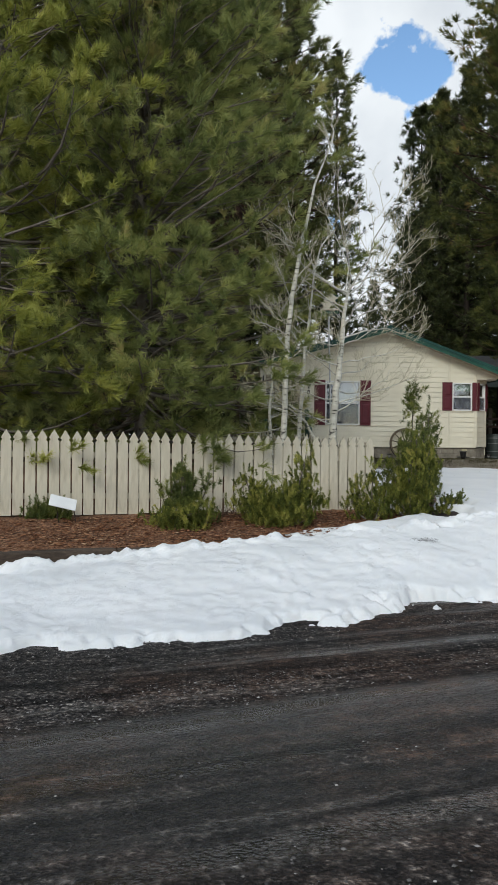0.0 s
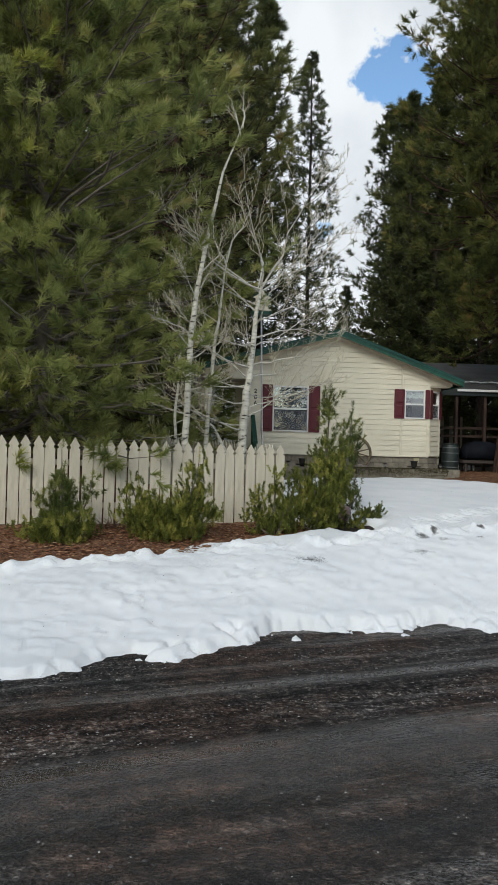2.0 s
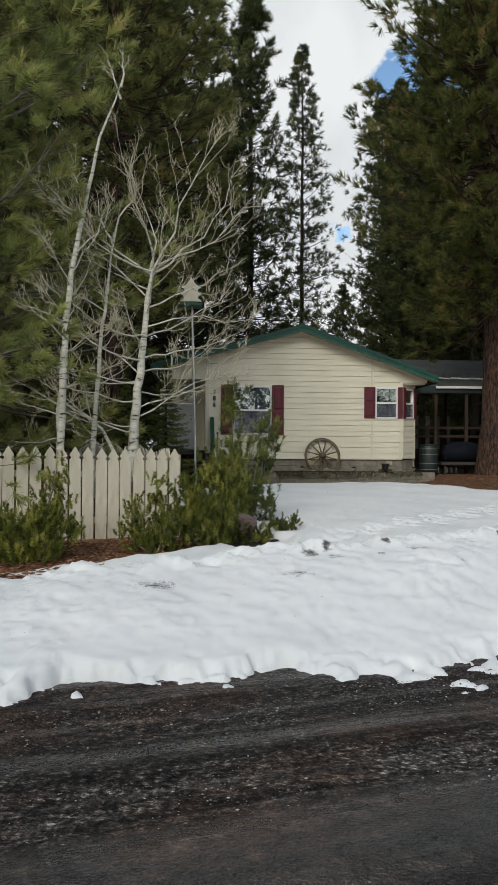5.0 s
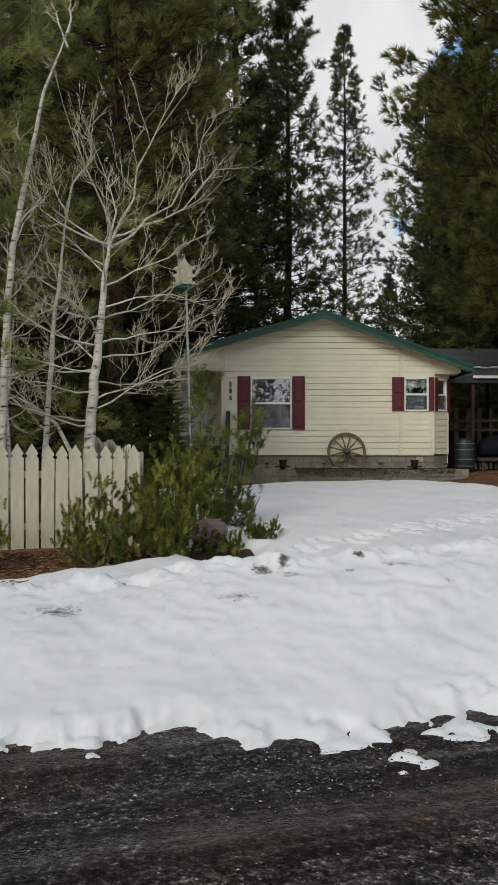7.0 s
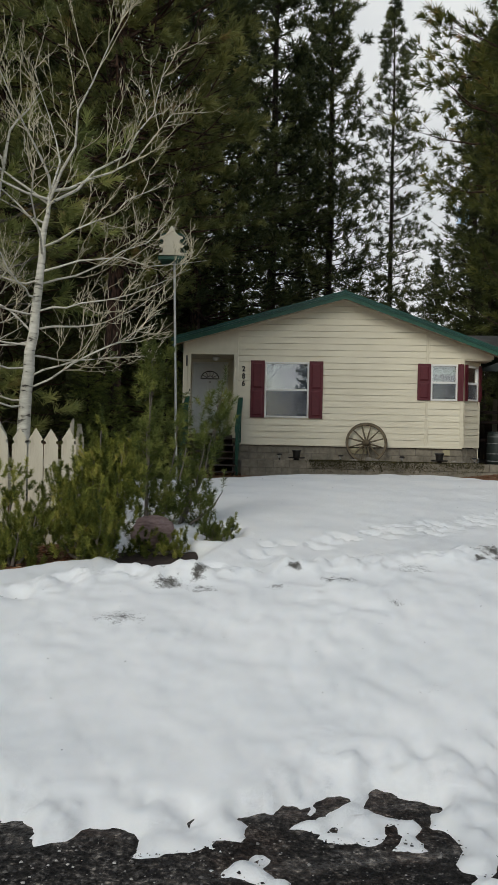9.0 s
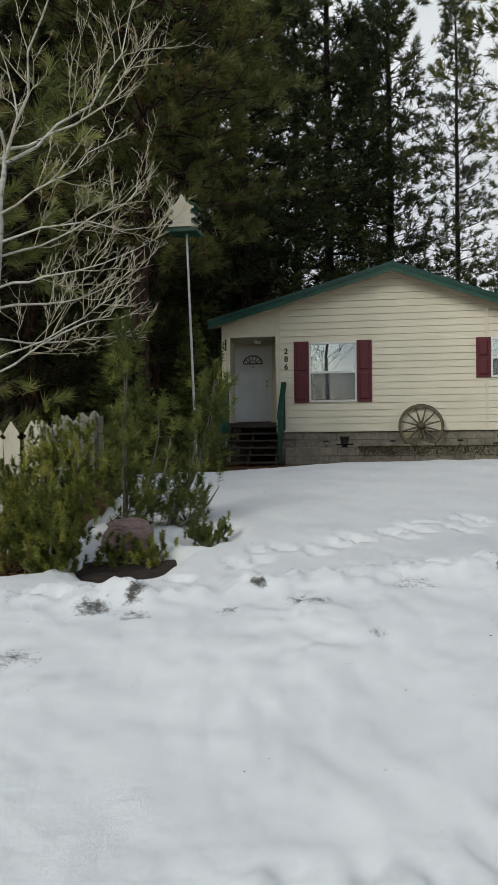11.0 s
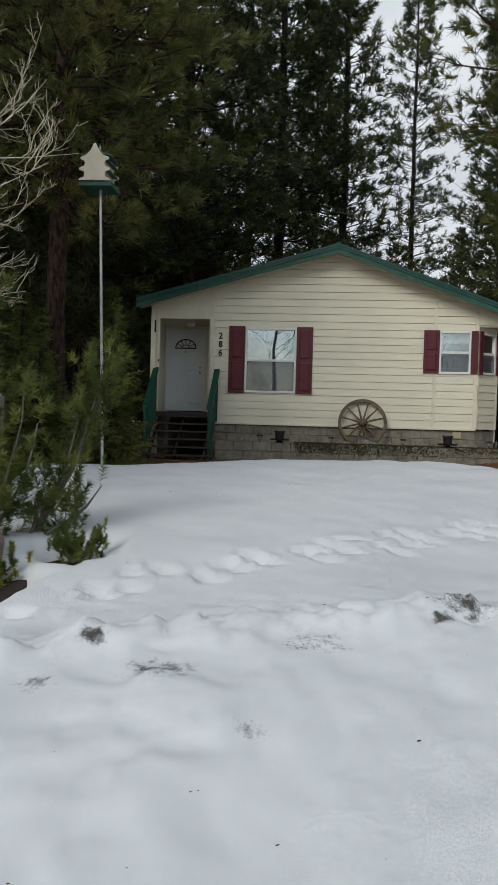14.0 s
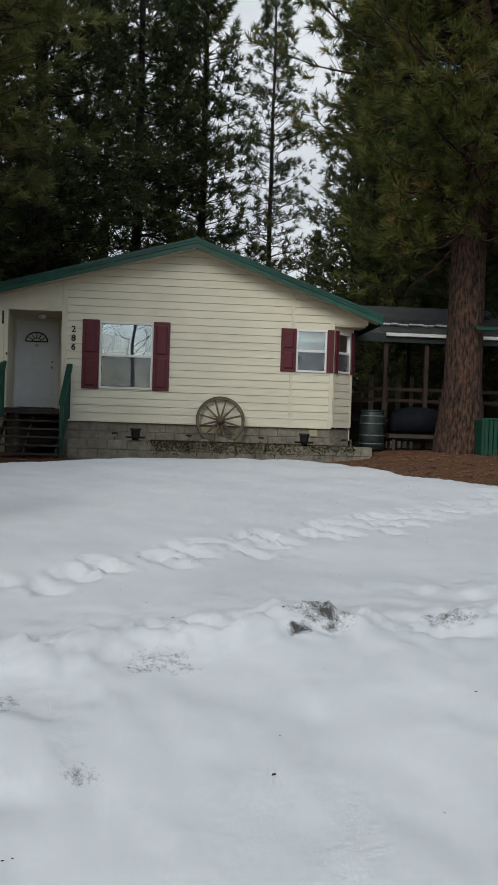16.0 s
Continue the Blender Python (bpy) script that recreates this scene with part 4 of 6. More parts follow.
def shutter(x0, x1, z0, z1, parent, rz=0):
    bm = bmesh.new()
    box(bm, (x0, -0.062, z0), (x1, -0.03, z1), 0.004)
    zm = (z0 + z1) / 2
    for a, b in ((z0 + 0.06, zm - 0.035), (zm + 0.035, z1 - 0.06)):
        box(bm, (x0 + 0.055, -0.060, a), (x1 - 0.055, -0.058, b))
        v = [bm.verts.new(p) for p in ((x0 + 0.055, -0.063, a), (x1 - 0.055, -0.063, a), (x1 - 0.055, -0.063, b), (x0 + 0.055, -0.063, b),
                                       (x0 + 0.085, -0.078, a + 0.03), (x1 - 0.085, -0.078, a + 0.03), (x1 - 0.085, -0.078, b - 0.03), (x0 + 0.085, -0.078, b - 0.03))]
        bm.faces.new(v[4:])
        for i in range(4):
            j = (i + 1) % 4
            bm.faces.new((v[i], v[j], v[4 + j], v[4 + i]))
    return part("shutter", bm, MAROON, parent, "maroon raised-panel shutter")


shutter(-0.365, -0.005, 1.965, 3.45, house)
shutter(1.155, 1.51, 1.965, 3.45, house)
shutter(3.93, 4.265, 2.49, 3.43, house)
shutter(4.955, 5.10, 2.49, 3.43, house)
shutter(0.02, 0.125, 2.49, 3.43, side_wall)
shutter(CW - 0.065, CW + 0.02, 2.49, 3.43, side_wall)

# house number, one figure above another
for k, ch in enumerate("286"):
    cu = bpy.data.curves.new("figure", "FONT")
    cu.body, cu.size, cu.extrude, cu.align_x, cu.offset = ch, 0.19, 0.006, "CENTER", 0.004
    tmp = new("figure_outline", cu)
    dg = bpy.context.evaluated_depsgraph_get()
    me = bpy.data.meshes.new_from_object(tmp.evaluated_get(dg))
    bpy.data.objects.remove(tmp)
    me.materials.clear()
    me.materials.append(BLACK)
    ob = link("house_figure", me, BLACK, house, "black house number figure")
    ob.matrix_basis = pose(-0.555, -0.032, 3.165 - 0.19 * k, 90)

# roof: two sheets, eaves and rake boards
RY0 = -0.45
roof = new("roof")
roof.parent = house
tagged(roof, "green metal roof")
LX, RX = -2.40, 6.08
LZ, RZ = 5.20 - (XA - LX) * SLOPE_L, 5.20 - (RX - XA) * SLOPE_R
for x0, z0, x1, z1 in ((LX, LZ, XA, 5.20), (XA, 5.20, RX, RZ)):
    bm = bmesh.new()
    prism(bm, [(x0, z0 - 0.035), (x1, z1 - 0.035), (x1, z1 + 0.02), (x0, z0 + 0.02)], RY0 - 0.03, DEPTH + 0.4)
    part("roof_sheet", bm, GREEN_ROOF, roof)
    bm = bmesh.new()
    prism(bm, [(x0, z0 - 0.19), (x1, z1 - 0.19), (x1, z1 - 0.036), (x0, z0 - 0.036)], RY0, RY0 + 0.035)
    part("rake_board", bm, GREEN_TRIM, roof)
    bm = bmesh.new()
    prism(bm, [(x0, z0 - 0.085), (x1, z1 - 0.085), (x1, z1 - 0.04), (x0, z0 - 0.04)], RY0 - 0.022, RY0 - 0.002)
    part("rake_drip_edge", bm, GREEN_ROOF, roof)
    bm = bmesh.new()
    prism(bm, [(x0 + 0.03, z0 - 0.155), (x1, z1 - 0.155), (x1, z1 - 0.14), (x0 + 0.03, z0 - 0.14)], RY0 + 0.036, 0.0)
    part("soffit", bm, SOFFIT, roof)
box_part("eave_fascia", (LX - 0.0, RY0 + 0.036, LZ - 0.19), (LX + 0.03, DEPTH, LZ - 0.037), GREEN_TRIM, roof)
box_part("eave_fascia", (RX - 0.03, RY0 + 0.036, RZ - 0.19), (RX, DEPTH, RZ - 0.037), GREEN_TRIM, roof)
bm = bmesh.new()
rod(bm, (XA, RY0 - 0.035, 5.195), (XA, DEPTH, 5.195), 0.05, 8)
part("ridge_cap", bm, GREEN_ROOF, roof)
bm = bmesh.new()
box(bm, (XR, -0.0, 3.52), (5.80, 0.60, 3.56))
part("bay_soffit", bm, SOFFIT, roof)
bm = bmesh.new()
prism(bm, [(XR, 3.56), (5.85, 3.56), (5.85, 3.68), (XR, 3.93)], -0.012, -0.002)
part("bay_panel", bm, CREAM_TRIM, roof)


# ---- block work ----
def block_course(parent, x0, x1, z0, z1, y0, y1, size, shift, rng, m=None):
    x = x0 - shift
    while x < x1 - 0.02:
        a, b = max(x, x0) + 0.005, min(x + size, x1) - 0.005
        if b - a > 0.03:
            bm = bmesh.new()
            j = rng.uniform(-0.004, 0.004)
            box(bm, (a, y0 + j, z0 + 0.004), (b, y1, z1 - 0.004), 0.006, m)
            part("block", bm, BLOCK, parent)
        x += size


rng = np.random.default_rng(5)
foundation = new("foundation")
foundation.parent = house
tagged(foundation, "grey concrete block foundation")
box_part("foundation_core", (-0.80, 0.045, 0.45), (5.09, 0.2, 1.255), MORTAR, foundation, bevel=0)
box_part("foundation_core", (XL, 0.045, 0.45), (-1.97, 0.2, 1.5), MORTAR, foundation, bevel=0)
for c in range(2):
    block_course(foundation, -0.79, 5.09, 0.855 + 0.2 * c, 1.055 + 0.2 * c, 0.03, 0.06, 0.41, 0.2 * (c % 2), rng)
mm = pose(5.10, 0.03, 0, 0, 0, ang)
box_part("foundation_core", (0.0, 0.02, 0.45), (CW, 0.2, 1.255), MORTAR, foundation, bevel=0, m=mm)
for c in range(2):
    block_course(foundation, 0.0, CW, 0.855 + 0.2 * c, 1.055 + 0.2 * c, 0.0, 0.03, 0.41, 0.2 * (c % 2), rng, mm)
for x, w in ((-0.62, 0.2), (2.2, 0.28), (4.62, 0.18), (2.48, 0.2)):
    box_part("vent", (x, 0.0, 1.08), (x + w, 0.04, 1.22), BLOCK if x < 0 else YELLOW, foundation, "yellowed foundation vent" if x > 0 else "")

bed_wall = thing("retaining_wall", "low mossy concrete block retaining wall before the house", "retaining wall")
box_part("wall_core", (-0.50, -0.78, 0.35), (5.84, -0.62, 0.875), MORTAR, bed_wall, bevel=0)
for c in range(3):
    z0 = 0.30 + 0.2 * c
    block_course(bed_wall, -0.52, 5.87, z0, z0 + 0.2, -0.80, -0.60, 0.41, 0.2 * (c % 2), rng)
part("bed_soil", box(bmesh.new(), (-0.50, -0.60, 0.35), (5.6, 0.03, 0.86)), LITTER, bed_wall)
rg = np.random.default_rng(8)
base = np.stack([rg.choice([rg.uniform(0.3, 4.0, 1)[0] for _ in range(60)], 3600) + rg.normal(0, 0.12, 3600), rg.uniform(-0.83, -0.70, 3600), np.zeros(3600)], -1)
base[:, 0] = np.where((base[:, 0] < 1.2) | (rg.random(3600) < 0.4), 1.1 + 4.4 * rg.random(3600) ** 0.8, base[:, 0])
base[:, 2] = 0.90 - np.abs(rg.normal(0, 0.12, 3600)) * (base[:, 1] < -0.78)
base[:, 1] = np.where(base[:, 1] < -0.78, -0.805, base[:, 1])
axis = unit(np.stack([rg.normal(0, 0.4, 3600), np.full(3600, -0.7), rg.normal(0.1, 0.5, 3600)], -1))
link("moss", needle_mesh("moss", [needles(rg, base, axis, np.full(3600, 0.015), 10, 0.032, 0.009, (10, 85))]), MOSS, bed_wall, "brown-green moss hanging over the blocks", kind="stuff")

# ---- steps and rails ----
steps = thing("porch_steps", "dark weathered open wooden steps up to the porch", "steps")
N = 6
for k in range(N):
    z = 1.42 - 0.165 * k
    y = -0.03 - 0.20 * k
    bm = bmesh.new()
    box(bm, (-1.95, y - 0.27, z - 0.04), (-0.62, y - 0.135, z), 0.005)
    box(bm, (-1.95, y - 0.13, z - 0.04), (-0.62, y + 0.0, z), 0.005)
    part("tread", bm, DARK_WOOD, steps)
for x in (-1.93, -1.36, -0.72):
    bm = bmesh.new()
    v0 = [(0.0, 1.36), (-1.25, 0.34), (-1.25, 0.42), (-1.25, 0.56), (0.0, 1.42)]
    a = [bm.verts.new((x, y, z)) for y, z in v0]
    b = [bm.verts.new((x + 0.04, y, z)) for y, z in v0]
    bm.faces.new(a), bm.faces.new(b[::-1])
    for i in range(5):
        bm.faces.new((a[i], a[(i + 1) % 5], b[(i + 1) % 5], b[i]))
    part("stringer", bm, DARK_WOOD, steps)
for x, lab in ((-2.06, "green"), (-0.66, "green")):
    rail = thing("stair_rail", "green painted wooden stair rail beside the porch steps", "handrail", "stair rails")
    bm = bmesh.new()
    v0 = [(0.0, 2.42), (-1.0, 1.56), (-1.0, 1.64), (0.0, 2.50)]
    a = [bm.verts.new((x - 0.02, y, z)) for y, z in v0]
    b = [bm.verts.new((x + 0.10, y, z)) for y, z in v0]
    bm.faces.new(a), bm.faces.new(b[::-1])
    for i in range(4):
        bm.faces.new((a[i], a[(i + 1) % 4], b[(i + 1) % 4], b[i]))
    part("handrail", bm, GREEN_RAIL, rail)
    box_part("newel", (x, -0.06, 1.3), (x + 0.07, 0.0 - 0.005, 2.44), GREEN_RAIL, rail)
    box_part("newel", (x, -0.99, 0.38), (x + 0.07, -0.91, 1.60), GREEN_RAIL, rail)
    for k in range(7):
        y = -0.14 - 0.105 * k
        box_part("baluster", (x + 0.01, y - 0.035, 1.40 + 0.86 * y), (x + 0.05, y, 2.42 + 0.86 * y), GREEN_RAIL, rail, bevel=0.003)

# ---- wagon wheel ----
wheel = thing("wagon_wheel", "weathered wooden wagon wheel leaning on the house wall", "wheel", place=(2.645, -0.27, 1.375))
wheel.matrix_basis = pose(2.645, -0.22, 1.365, -12, 0, 0)
WR = 0.525


def ring(bm, r0, r1, d, steps=40):
    vs = []
    for k in range(steps):
        a = 2 * math.pi * k / steps
        c, s = math.cos(a), math.sin(a)
        vs.append([bm.verts.new((r * c, y, r * s)) for r, y in ((r0, -d), (r1, -d), (r1, d), (r0, d))])
    for k in range(steps):
        p, q = vs[k], vs[(k + 1) % steps]
        for i in range(4):
            j = (i + 1) % 4
            bm.faces.new((p[i], p[j], q[j], q[i]))
    return bm


part("rim", ring(bmesh.new(), WR - 0.062, WR - 0.008, 0.028), WHEEL_WOOD, wheel)
part("tyre", ring(bmesh.new(), WR - 0.008, WR + 0.004, 0.03), IRON, wheel, "rusty iron tyre")
bm = lathe(bmesh.new(), [(0.035, -0.13), (0.055, -0.13), (0.06, -0.09), (0.09, -0.05), (0.095, 0.04), (0.06, 0.09), (0.05, 0.10)], 16, pose(0, 0, 0, 90))
hub = part("hub", bm, WHEEL_WOOD, wheel, smooth=True)
part("hub_band", ring(bmesh.new(), 0.055, 0.066, 0.012, 20), IRON, hub).matrix_basis = pose(0, 0.1, 0)
for k in range(12):
    a = 2 * math.pi * (k + 0.5) / 12
    bm = bmesh.new()
    rod(bm, (0.07 * math.cos(a), 0, 0.07 * math.sin(a)), ((WR - 0.06) * math.cos(a), 0, (WR - 0.06) * math.sin(a)), 0.024, 6, 0.015)
    part("spoke", bm, WHEEL_WOOD, wheel)


# ---- small things in the bed ----
def garden_light(x):
    t = thing("solar_light", "small black solar path light on a stake in the bed", "garden light", "solar path lights", (x, -0.68, 0.86))
    part("stake", rod(bmesh.new(), (0, 0, 0), (0, 0, 0.11), 0.012, 6), BLACK, t)
    part("lens", lathe(bmesh.new(), [(0.02, 0.09), (0.035, 0.11), (0.045, 0.16), (0.02, 0.165)], 12), STEEL, t)
    part("cap", lathe(bmesh.new(), [(0.07, 0.16), (0.075, 0.172), (0.045, 0.195), (0.01, 0.20)], 14), BLACK, t)


for x in (0.44, 1.98, 3.50, 5.28):
    garden_light(x)


def hat_planter(x):
    t = thing("hat_planter", "black top-hat shaped planter sitting in the bed", "planter", "hat planters", (x, -0.70, 0.90))
    part("brim", lathe(bmesh.new(), [(0.02, 0.045), (0.195, 0.045), (0.215, 0.075), (0.205, 0.08), (0.10, 0.06)], 20), BLACK, t)
    part("crown", lathe(bmesh.new(), [(0.085, 0.05), (0.09, 0.11), (0.10, 0.20), (0.125, 0.245), (0.12, 0.25), (0.09, 0.24)], 20), BLACK, t, smooth=True)
    part("foot", lathe(bmesh.new(), [(0.07, 0.0), (0.08, 0.0), (0.06, 0.05), (0.05, 0.05)], 16), BLACK, t)


hat_planter(0.87)
hat_planter(4.42)
for k, (x, s) in enumerate(((2.30, 0.08), (2.72, 0.11), (2.86, 0.08), (4.78, 0.09), (4.92, 0.06), (5.02, 0.07))):
    bm = bmesh.new()
    bmesh.ops.create_icosphere(bm, subdivisions=2, radius=s, matrix=pose(x, -0.60, 0.86 + s * 0.55) @ Matrix.Diagonal((1.2, 0.9, 0.75, 1)))
    for v in bm.verts:
        v.co += Vector((noise.noise(v.co * 9 + Vector((k, 0, 0))), noise.noise(v.co * 9 + Vector((0, k, 3))), noise.noise(v.co * 9 + Vector((5, 0, k))))) * s * 0.35
    tagged(part("bed_stone", bm, GREY_ROCK), "small grey stone lying in the bed", "stone", "bed stones")

# ---- bird house on its pole ----
bird = thing("birdhouse", "cream pagoda-shaped birdhouse with green base on a tall leaning pole", "birdhouse", place=(-1.15, -7.3, 0.60))
part("pole", rod(bmesh.new(), (0.0, 0, 0), (-0.11, 0, 3.88), 0.022, 10, 0.02), STEEL, bird, "galvanised steel pole")
bx, bz = -0.13, 3.86
box_part("base_tray", (bx - 0.23, -0.22, bz), (bx + 0.23, 0.22, bz + 0.06), GREEN_TRIM, bird, "dark green base tray")
half = [(0.76 * p, 0.88 * q) for p, q in ((0.285, 0.0), (0.26, 0.03), (0.20, 0.04), (0.185, 0.09), (0.20, 0.135), (0.27, 0.15), (0.275, 0.185), (0.235, 0.20), (0.19, 0.21), (0.175, 0.255), (0.19, 0.295), (0.255, 0.315), (0.25, 0.345), (0.16, 0.375), (0.10, 0.42), (0.055, 0.48), (0.02, 0.545), (0.0, 0.56))]
outline = [(bx + x, bz + 0.075 + z) for x, z in half] + [(bx - x, bz + 0.075 + z) for x, z in half[-2::-1]]
bm = bmesh.new()
prism(bm, outline, -0.235, -0.215)
part("front_panel", bm, BIRD, bird)
bm = bmesh.new()
prism(bm, outline, 0.215, 0.235)
part("back_panel", bm, BIRD, bird)
part("body", box(bmesh.new(), (bx - 0.13, -0.214, bz + 0.076), (bx + 0.13, 0.214, bz + 0.38)), BIRD, bird)
for s in (-1, 1):
    for z in (0.13, 0.255, 0.345):
        bm = bmesh.new()
        prism(bm, [(bx + s * 0.10, bz + z + 0.085), (bx + s * 0.205, bz + z + 0.065), (bx + s * 0.205, bz + z + 0.08), (bx + s * 0.10, bz + z + 0.115)], -0.19, 0.19)
        part("side_roof", bm, GREEN_TRIM, bird)
for s in (-1, 1):
    bm = bmesh.new()
    prism(bm, [(bx, bz + 0.525), (bx + s * 0.085, bz + 0.43), (bx + s * 0.085, bz + 0.445), (bx, bz + 0.545)], -0.21, 0.21)
    part("top_roof", bm, GREEN_TRIM, bird)
part("finial", lathe(bmesh.new(), [(0.012, 0.0), (0.015, 0.03), (0.006, 0.06), (0.002, 0.10)], 8, pose(bx, 0, bz + 0.54)), STEEL, bird)

# ---- picket fence ----
FA = 16.0
FE = Vector((-1.43, -12.63, 0))


def picket_mesh(h, w=0.150, d=0.02):
    bm = bmesh.new()
    out = [(-w / 2, 0), (w / 2, 0), (w / 2, h - 0.175), (w / 2 - 0.022, h - 0.160), (w / 2 - 0.022, h - 0.140), (w / 2, h - 0.125), (0, h), (-w / 2, h - 0.125),
           (-w / 2 + 0.022, h - 0.140), (-w / 2 + 0.022, h - 0.160), (-w / 2, h - 0.175)]
    prism(bm, out, 0, d)
    bmesh.ops.recalc_face_normals(bm, faces=bm.faces)
    me = bpy.data.meshes.new("picket")
    bm.to_mesh(me)
    bm.free()
    me.materials.append(FENCE)
    return me


fence = thing("picket_fence", "cream painted picket fence with notched points, slightly weathered", "fence", place=tuple(FE), rz=FA)
pk = picket_mesh(1.27)
rg = np.random.default_rng(11)
for k in range(52):
    s = 0.075 + 0.1725 * k
    link("picket", pk, FENCE, fence, place=pose(-s + rg.normal(0, 0.003), rg.normal(0, 0.003), 0.26 + 0.013 * s + rg.normal(0, 0.006), rg.normal(0, 0.4), rg.normal(0, 0.35), 0))
for z in (0.5, 1.12):
    bm = box(bmesh.new(), (-9.0, 0.024, z), (0.0, 0.062, z + 0.088), 0.004)
    for v in bm.verts:
        v.co.z += -0.013 * v.co.x
    part("rail", bm, FENCE_BACK, fence)
for k in range(5):
    s = 0.05 + 2.2 * k
    box_part("post", (-s - 0.09, 0.064, 0.0), (-s, 0.154, 1.40 + 0.013 * s), FENCE_BACK, fence)

# lower side fence running back towards the trees
side = thing("side_fence", "cream board fence with dipping top running back from the road", "fence", place=(-1.56, -12.42, 0), rz=105.5)
pk2 = picket_mesh(1.25, 0.14)
for k in range(60):
    s = 0.1 + 0.152 * k
    dip = 0.12 * (1 - abs(math.cos(math.pi * s / 2.4)))
    link("picket", pk2, FENCE, side, place=pose(s, rg.normal(0, 0.004), 0.29 + 0.03 * s - dip + rg.normal(0, 0.005), 0, rg.normal(0, 0.4), 0))
for z in (0.5, 1.05):
    bm = box(bmesh.new(), (0.0, -0.062, z), (9.2, -0.022, z + 0.085), 0.004)
    for v in bm.verts:
        v.co.z += 0.03 * v.co.x
    part("rail", bm, FENCE_BACK, side)
for k in range(4):
    box_part("post", (0.05 + 2.4 * k, -0.155, 0.0), (0.14 + 2.4 * k, -0.065, 1.45 + 0.07 * k), FENCE_BACK, side)

# ---- planting bed by the fence ----
us, vs = np.linspace(-18, -5.0, 140), np.linspace(-13.75, -10.6, 60)
sheet("mulch_bed", us, vs, lambda x, y: ground_z(x, y) + 0.02 + 0.018 * lumps(x, y, 0.4, 3.0, 3) + 0.012 * lumps(x, y, 0.08, 1.0, 2), MULCH, "reddish bark mulch bed in front of the fence")
for k, (u0, u1) in enumerate(((-14.4, -12.02), (-12.0, -10.05), (-10.03, -7.6), (-7.58, -5.2))):
    bm = box(bmesh.new(), (u0, -13.93 + 0.03 * (k % 2), -0.14), (u1, -13.72 + 0.03 * (k % 2), 0.10 + 0.012 * (k % 2)), 0.02)
    bmesh.ops.subdivide_edges(bm, edges=bm.edges, cuts=3)
    for v in bm.verts:
        v.co += Vector((0, noise.noise(v.co * 4) * 0.018, noise.noise(v.co * 3 + Vector((7, 1, 0))) * 0.018))
        v.co = Vector((*from_road(v.co.x, v.co.y), v.co.z))
    tagged(part("timber_edging", bm, TIE), "dark weathered railroad tie edging the mulch bed", "timber edging", "timber edgings")

sgn = thing("garden_sign", "white tilted blank board on two thin stakes in the mulch", "sign", place=(-6.42, -14.75, 0.2), rz=10)
part("board", box(bmesh.new(), (-0.19, -0.007, -0.115), (0.19, 0.007, 0.115), 0.003, pose(0, 0, 0.37, -52, 14, 0)), SIGN, sgn)
for x in (-0.10, 0.14):
    part("stake", rod(bmesh.new(), (x + 0.06, 0.08, -0.04), (x, 0.02, 0.37 - 0.12 * x), 0.007, 6), IRON, sgn)

# ---- bare soil in the hollow by the boulder ----
SOIL = mat("dark_soil", [(0.3, (0.016, 0.011, 0.009)), (0.7, (0.045, 0.030, 0.024))], 18, 0.95, 0.8, 40)
for cx, cy, rx, ry in HOLLOWS:
    bm = bmesh.new()
    bmesh.ops.create_grid(bm, x_segments=16, y_segments=16, size=1.0)
    for v in bm.verts:
        v.co = Vector((cx + v.co.x * rx * 1.5, cy + v.co.y * ry * 1.5, 0.0))
        v.co.z = float(ground_z(v.co.x, v.co.y)) + 0.02 + 0.04 * noise.noise(v.co * 6)
    tagged(part("bare_soil", bm, SOIL, smooth=True), "dark wet soil showing where snow has melted", "soil", kind="stuff")

# ---- rocks ----
def rock(x, y, z, sx, sy, sz, seed, material, label, flat=0.0):
    bm = bmesh.new()
    bmesh.ops.create_icosphere(bm, subdivisions=4, radius=1)
    o = Vector((seed * 3.1, seed * 1.7, seed))
    for v in bm.verts:
        d = noise.noise(v.co * 1.1 + o) * 0.28 + noise.noise(v.co * 2.9 + o) * 0.10 + noise.noise(v.co * 8 + o) * 0.025
        v.co = v.co * (1 + d)
        v.co.z = min(v.co.z, 0.78 + 0.1 * v.co.x)
        v.co = Vector((v.co.x * sx, v.co.y * sy, v.co.z * sz))
    ob = part("rock", bm, material, None, label, True)
    ob.matrix_basis = pose(x, y, z, 0, 0, seed * 37)
    return tagged(ob, label, "rock")


rock(-0.57, -12.68, 0.46, 0.23, 0.19, 0.20, 1.0, ROCK, "pinkish banded granite boulder among the snow and shrubs")
rock(-3.15, -13.75, 0.17, 0.15, 0.12, 0.09, 2.0, GREY_ROCK, "small rounded grey stone in the mulch bed")
rock(-3.62, -14.15, 0.13, 0.13, 0.11, 0.07, 3.0, GREY_ROCK, "small rounded grey stone in the mulch bed")

# ---- carport and what stands by it ----
port = thing("carport", "brown open porch coloured dark for its shade, with shingle roof and gutter", "porch")
bm = bmesh.new()
v = [bm.verts.new(p) for p in ((5.75, 2.0, 3.66), (17, 2.0, 3.66), (17, 9.0, 5.3), (5.75, 9.0, 5.3), (5.75, 2.0, 3.58), (17, 2.0, 3.58), (17, 9.0, 5.2), (5.75, 9.0, 5.2))]
for q in ((0, 1, 2, 3), (7, 6, 5, 4), (0, 4, 5, 1), (1, 5, 6, 2), (2, 6, 7, 3), (3, 7, 4, 0)):
    bm.faces.new([v[i] for i in q])
port_roof = part("porch_roof", bm, SHINGLE, port, "dark shingle roof with snow streaks")
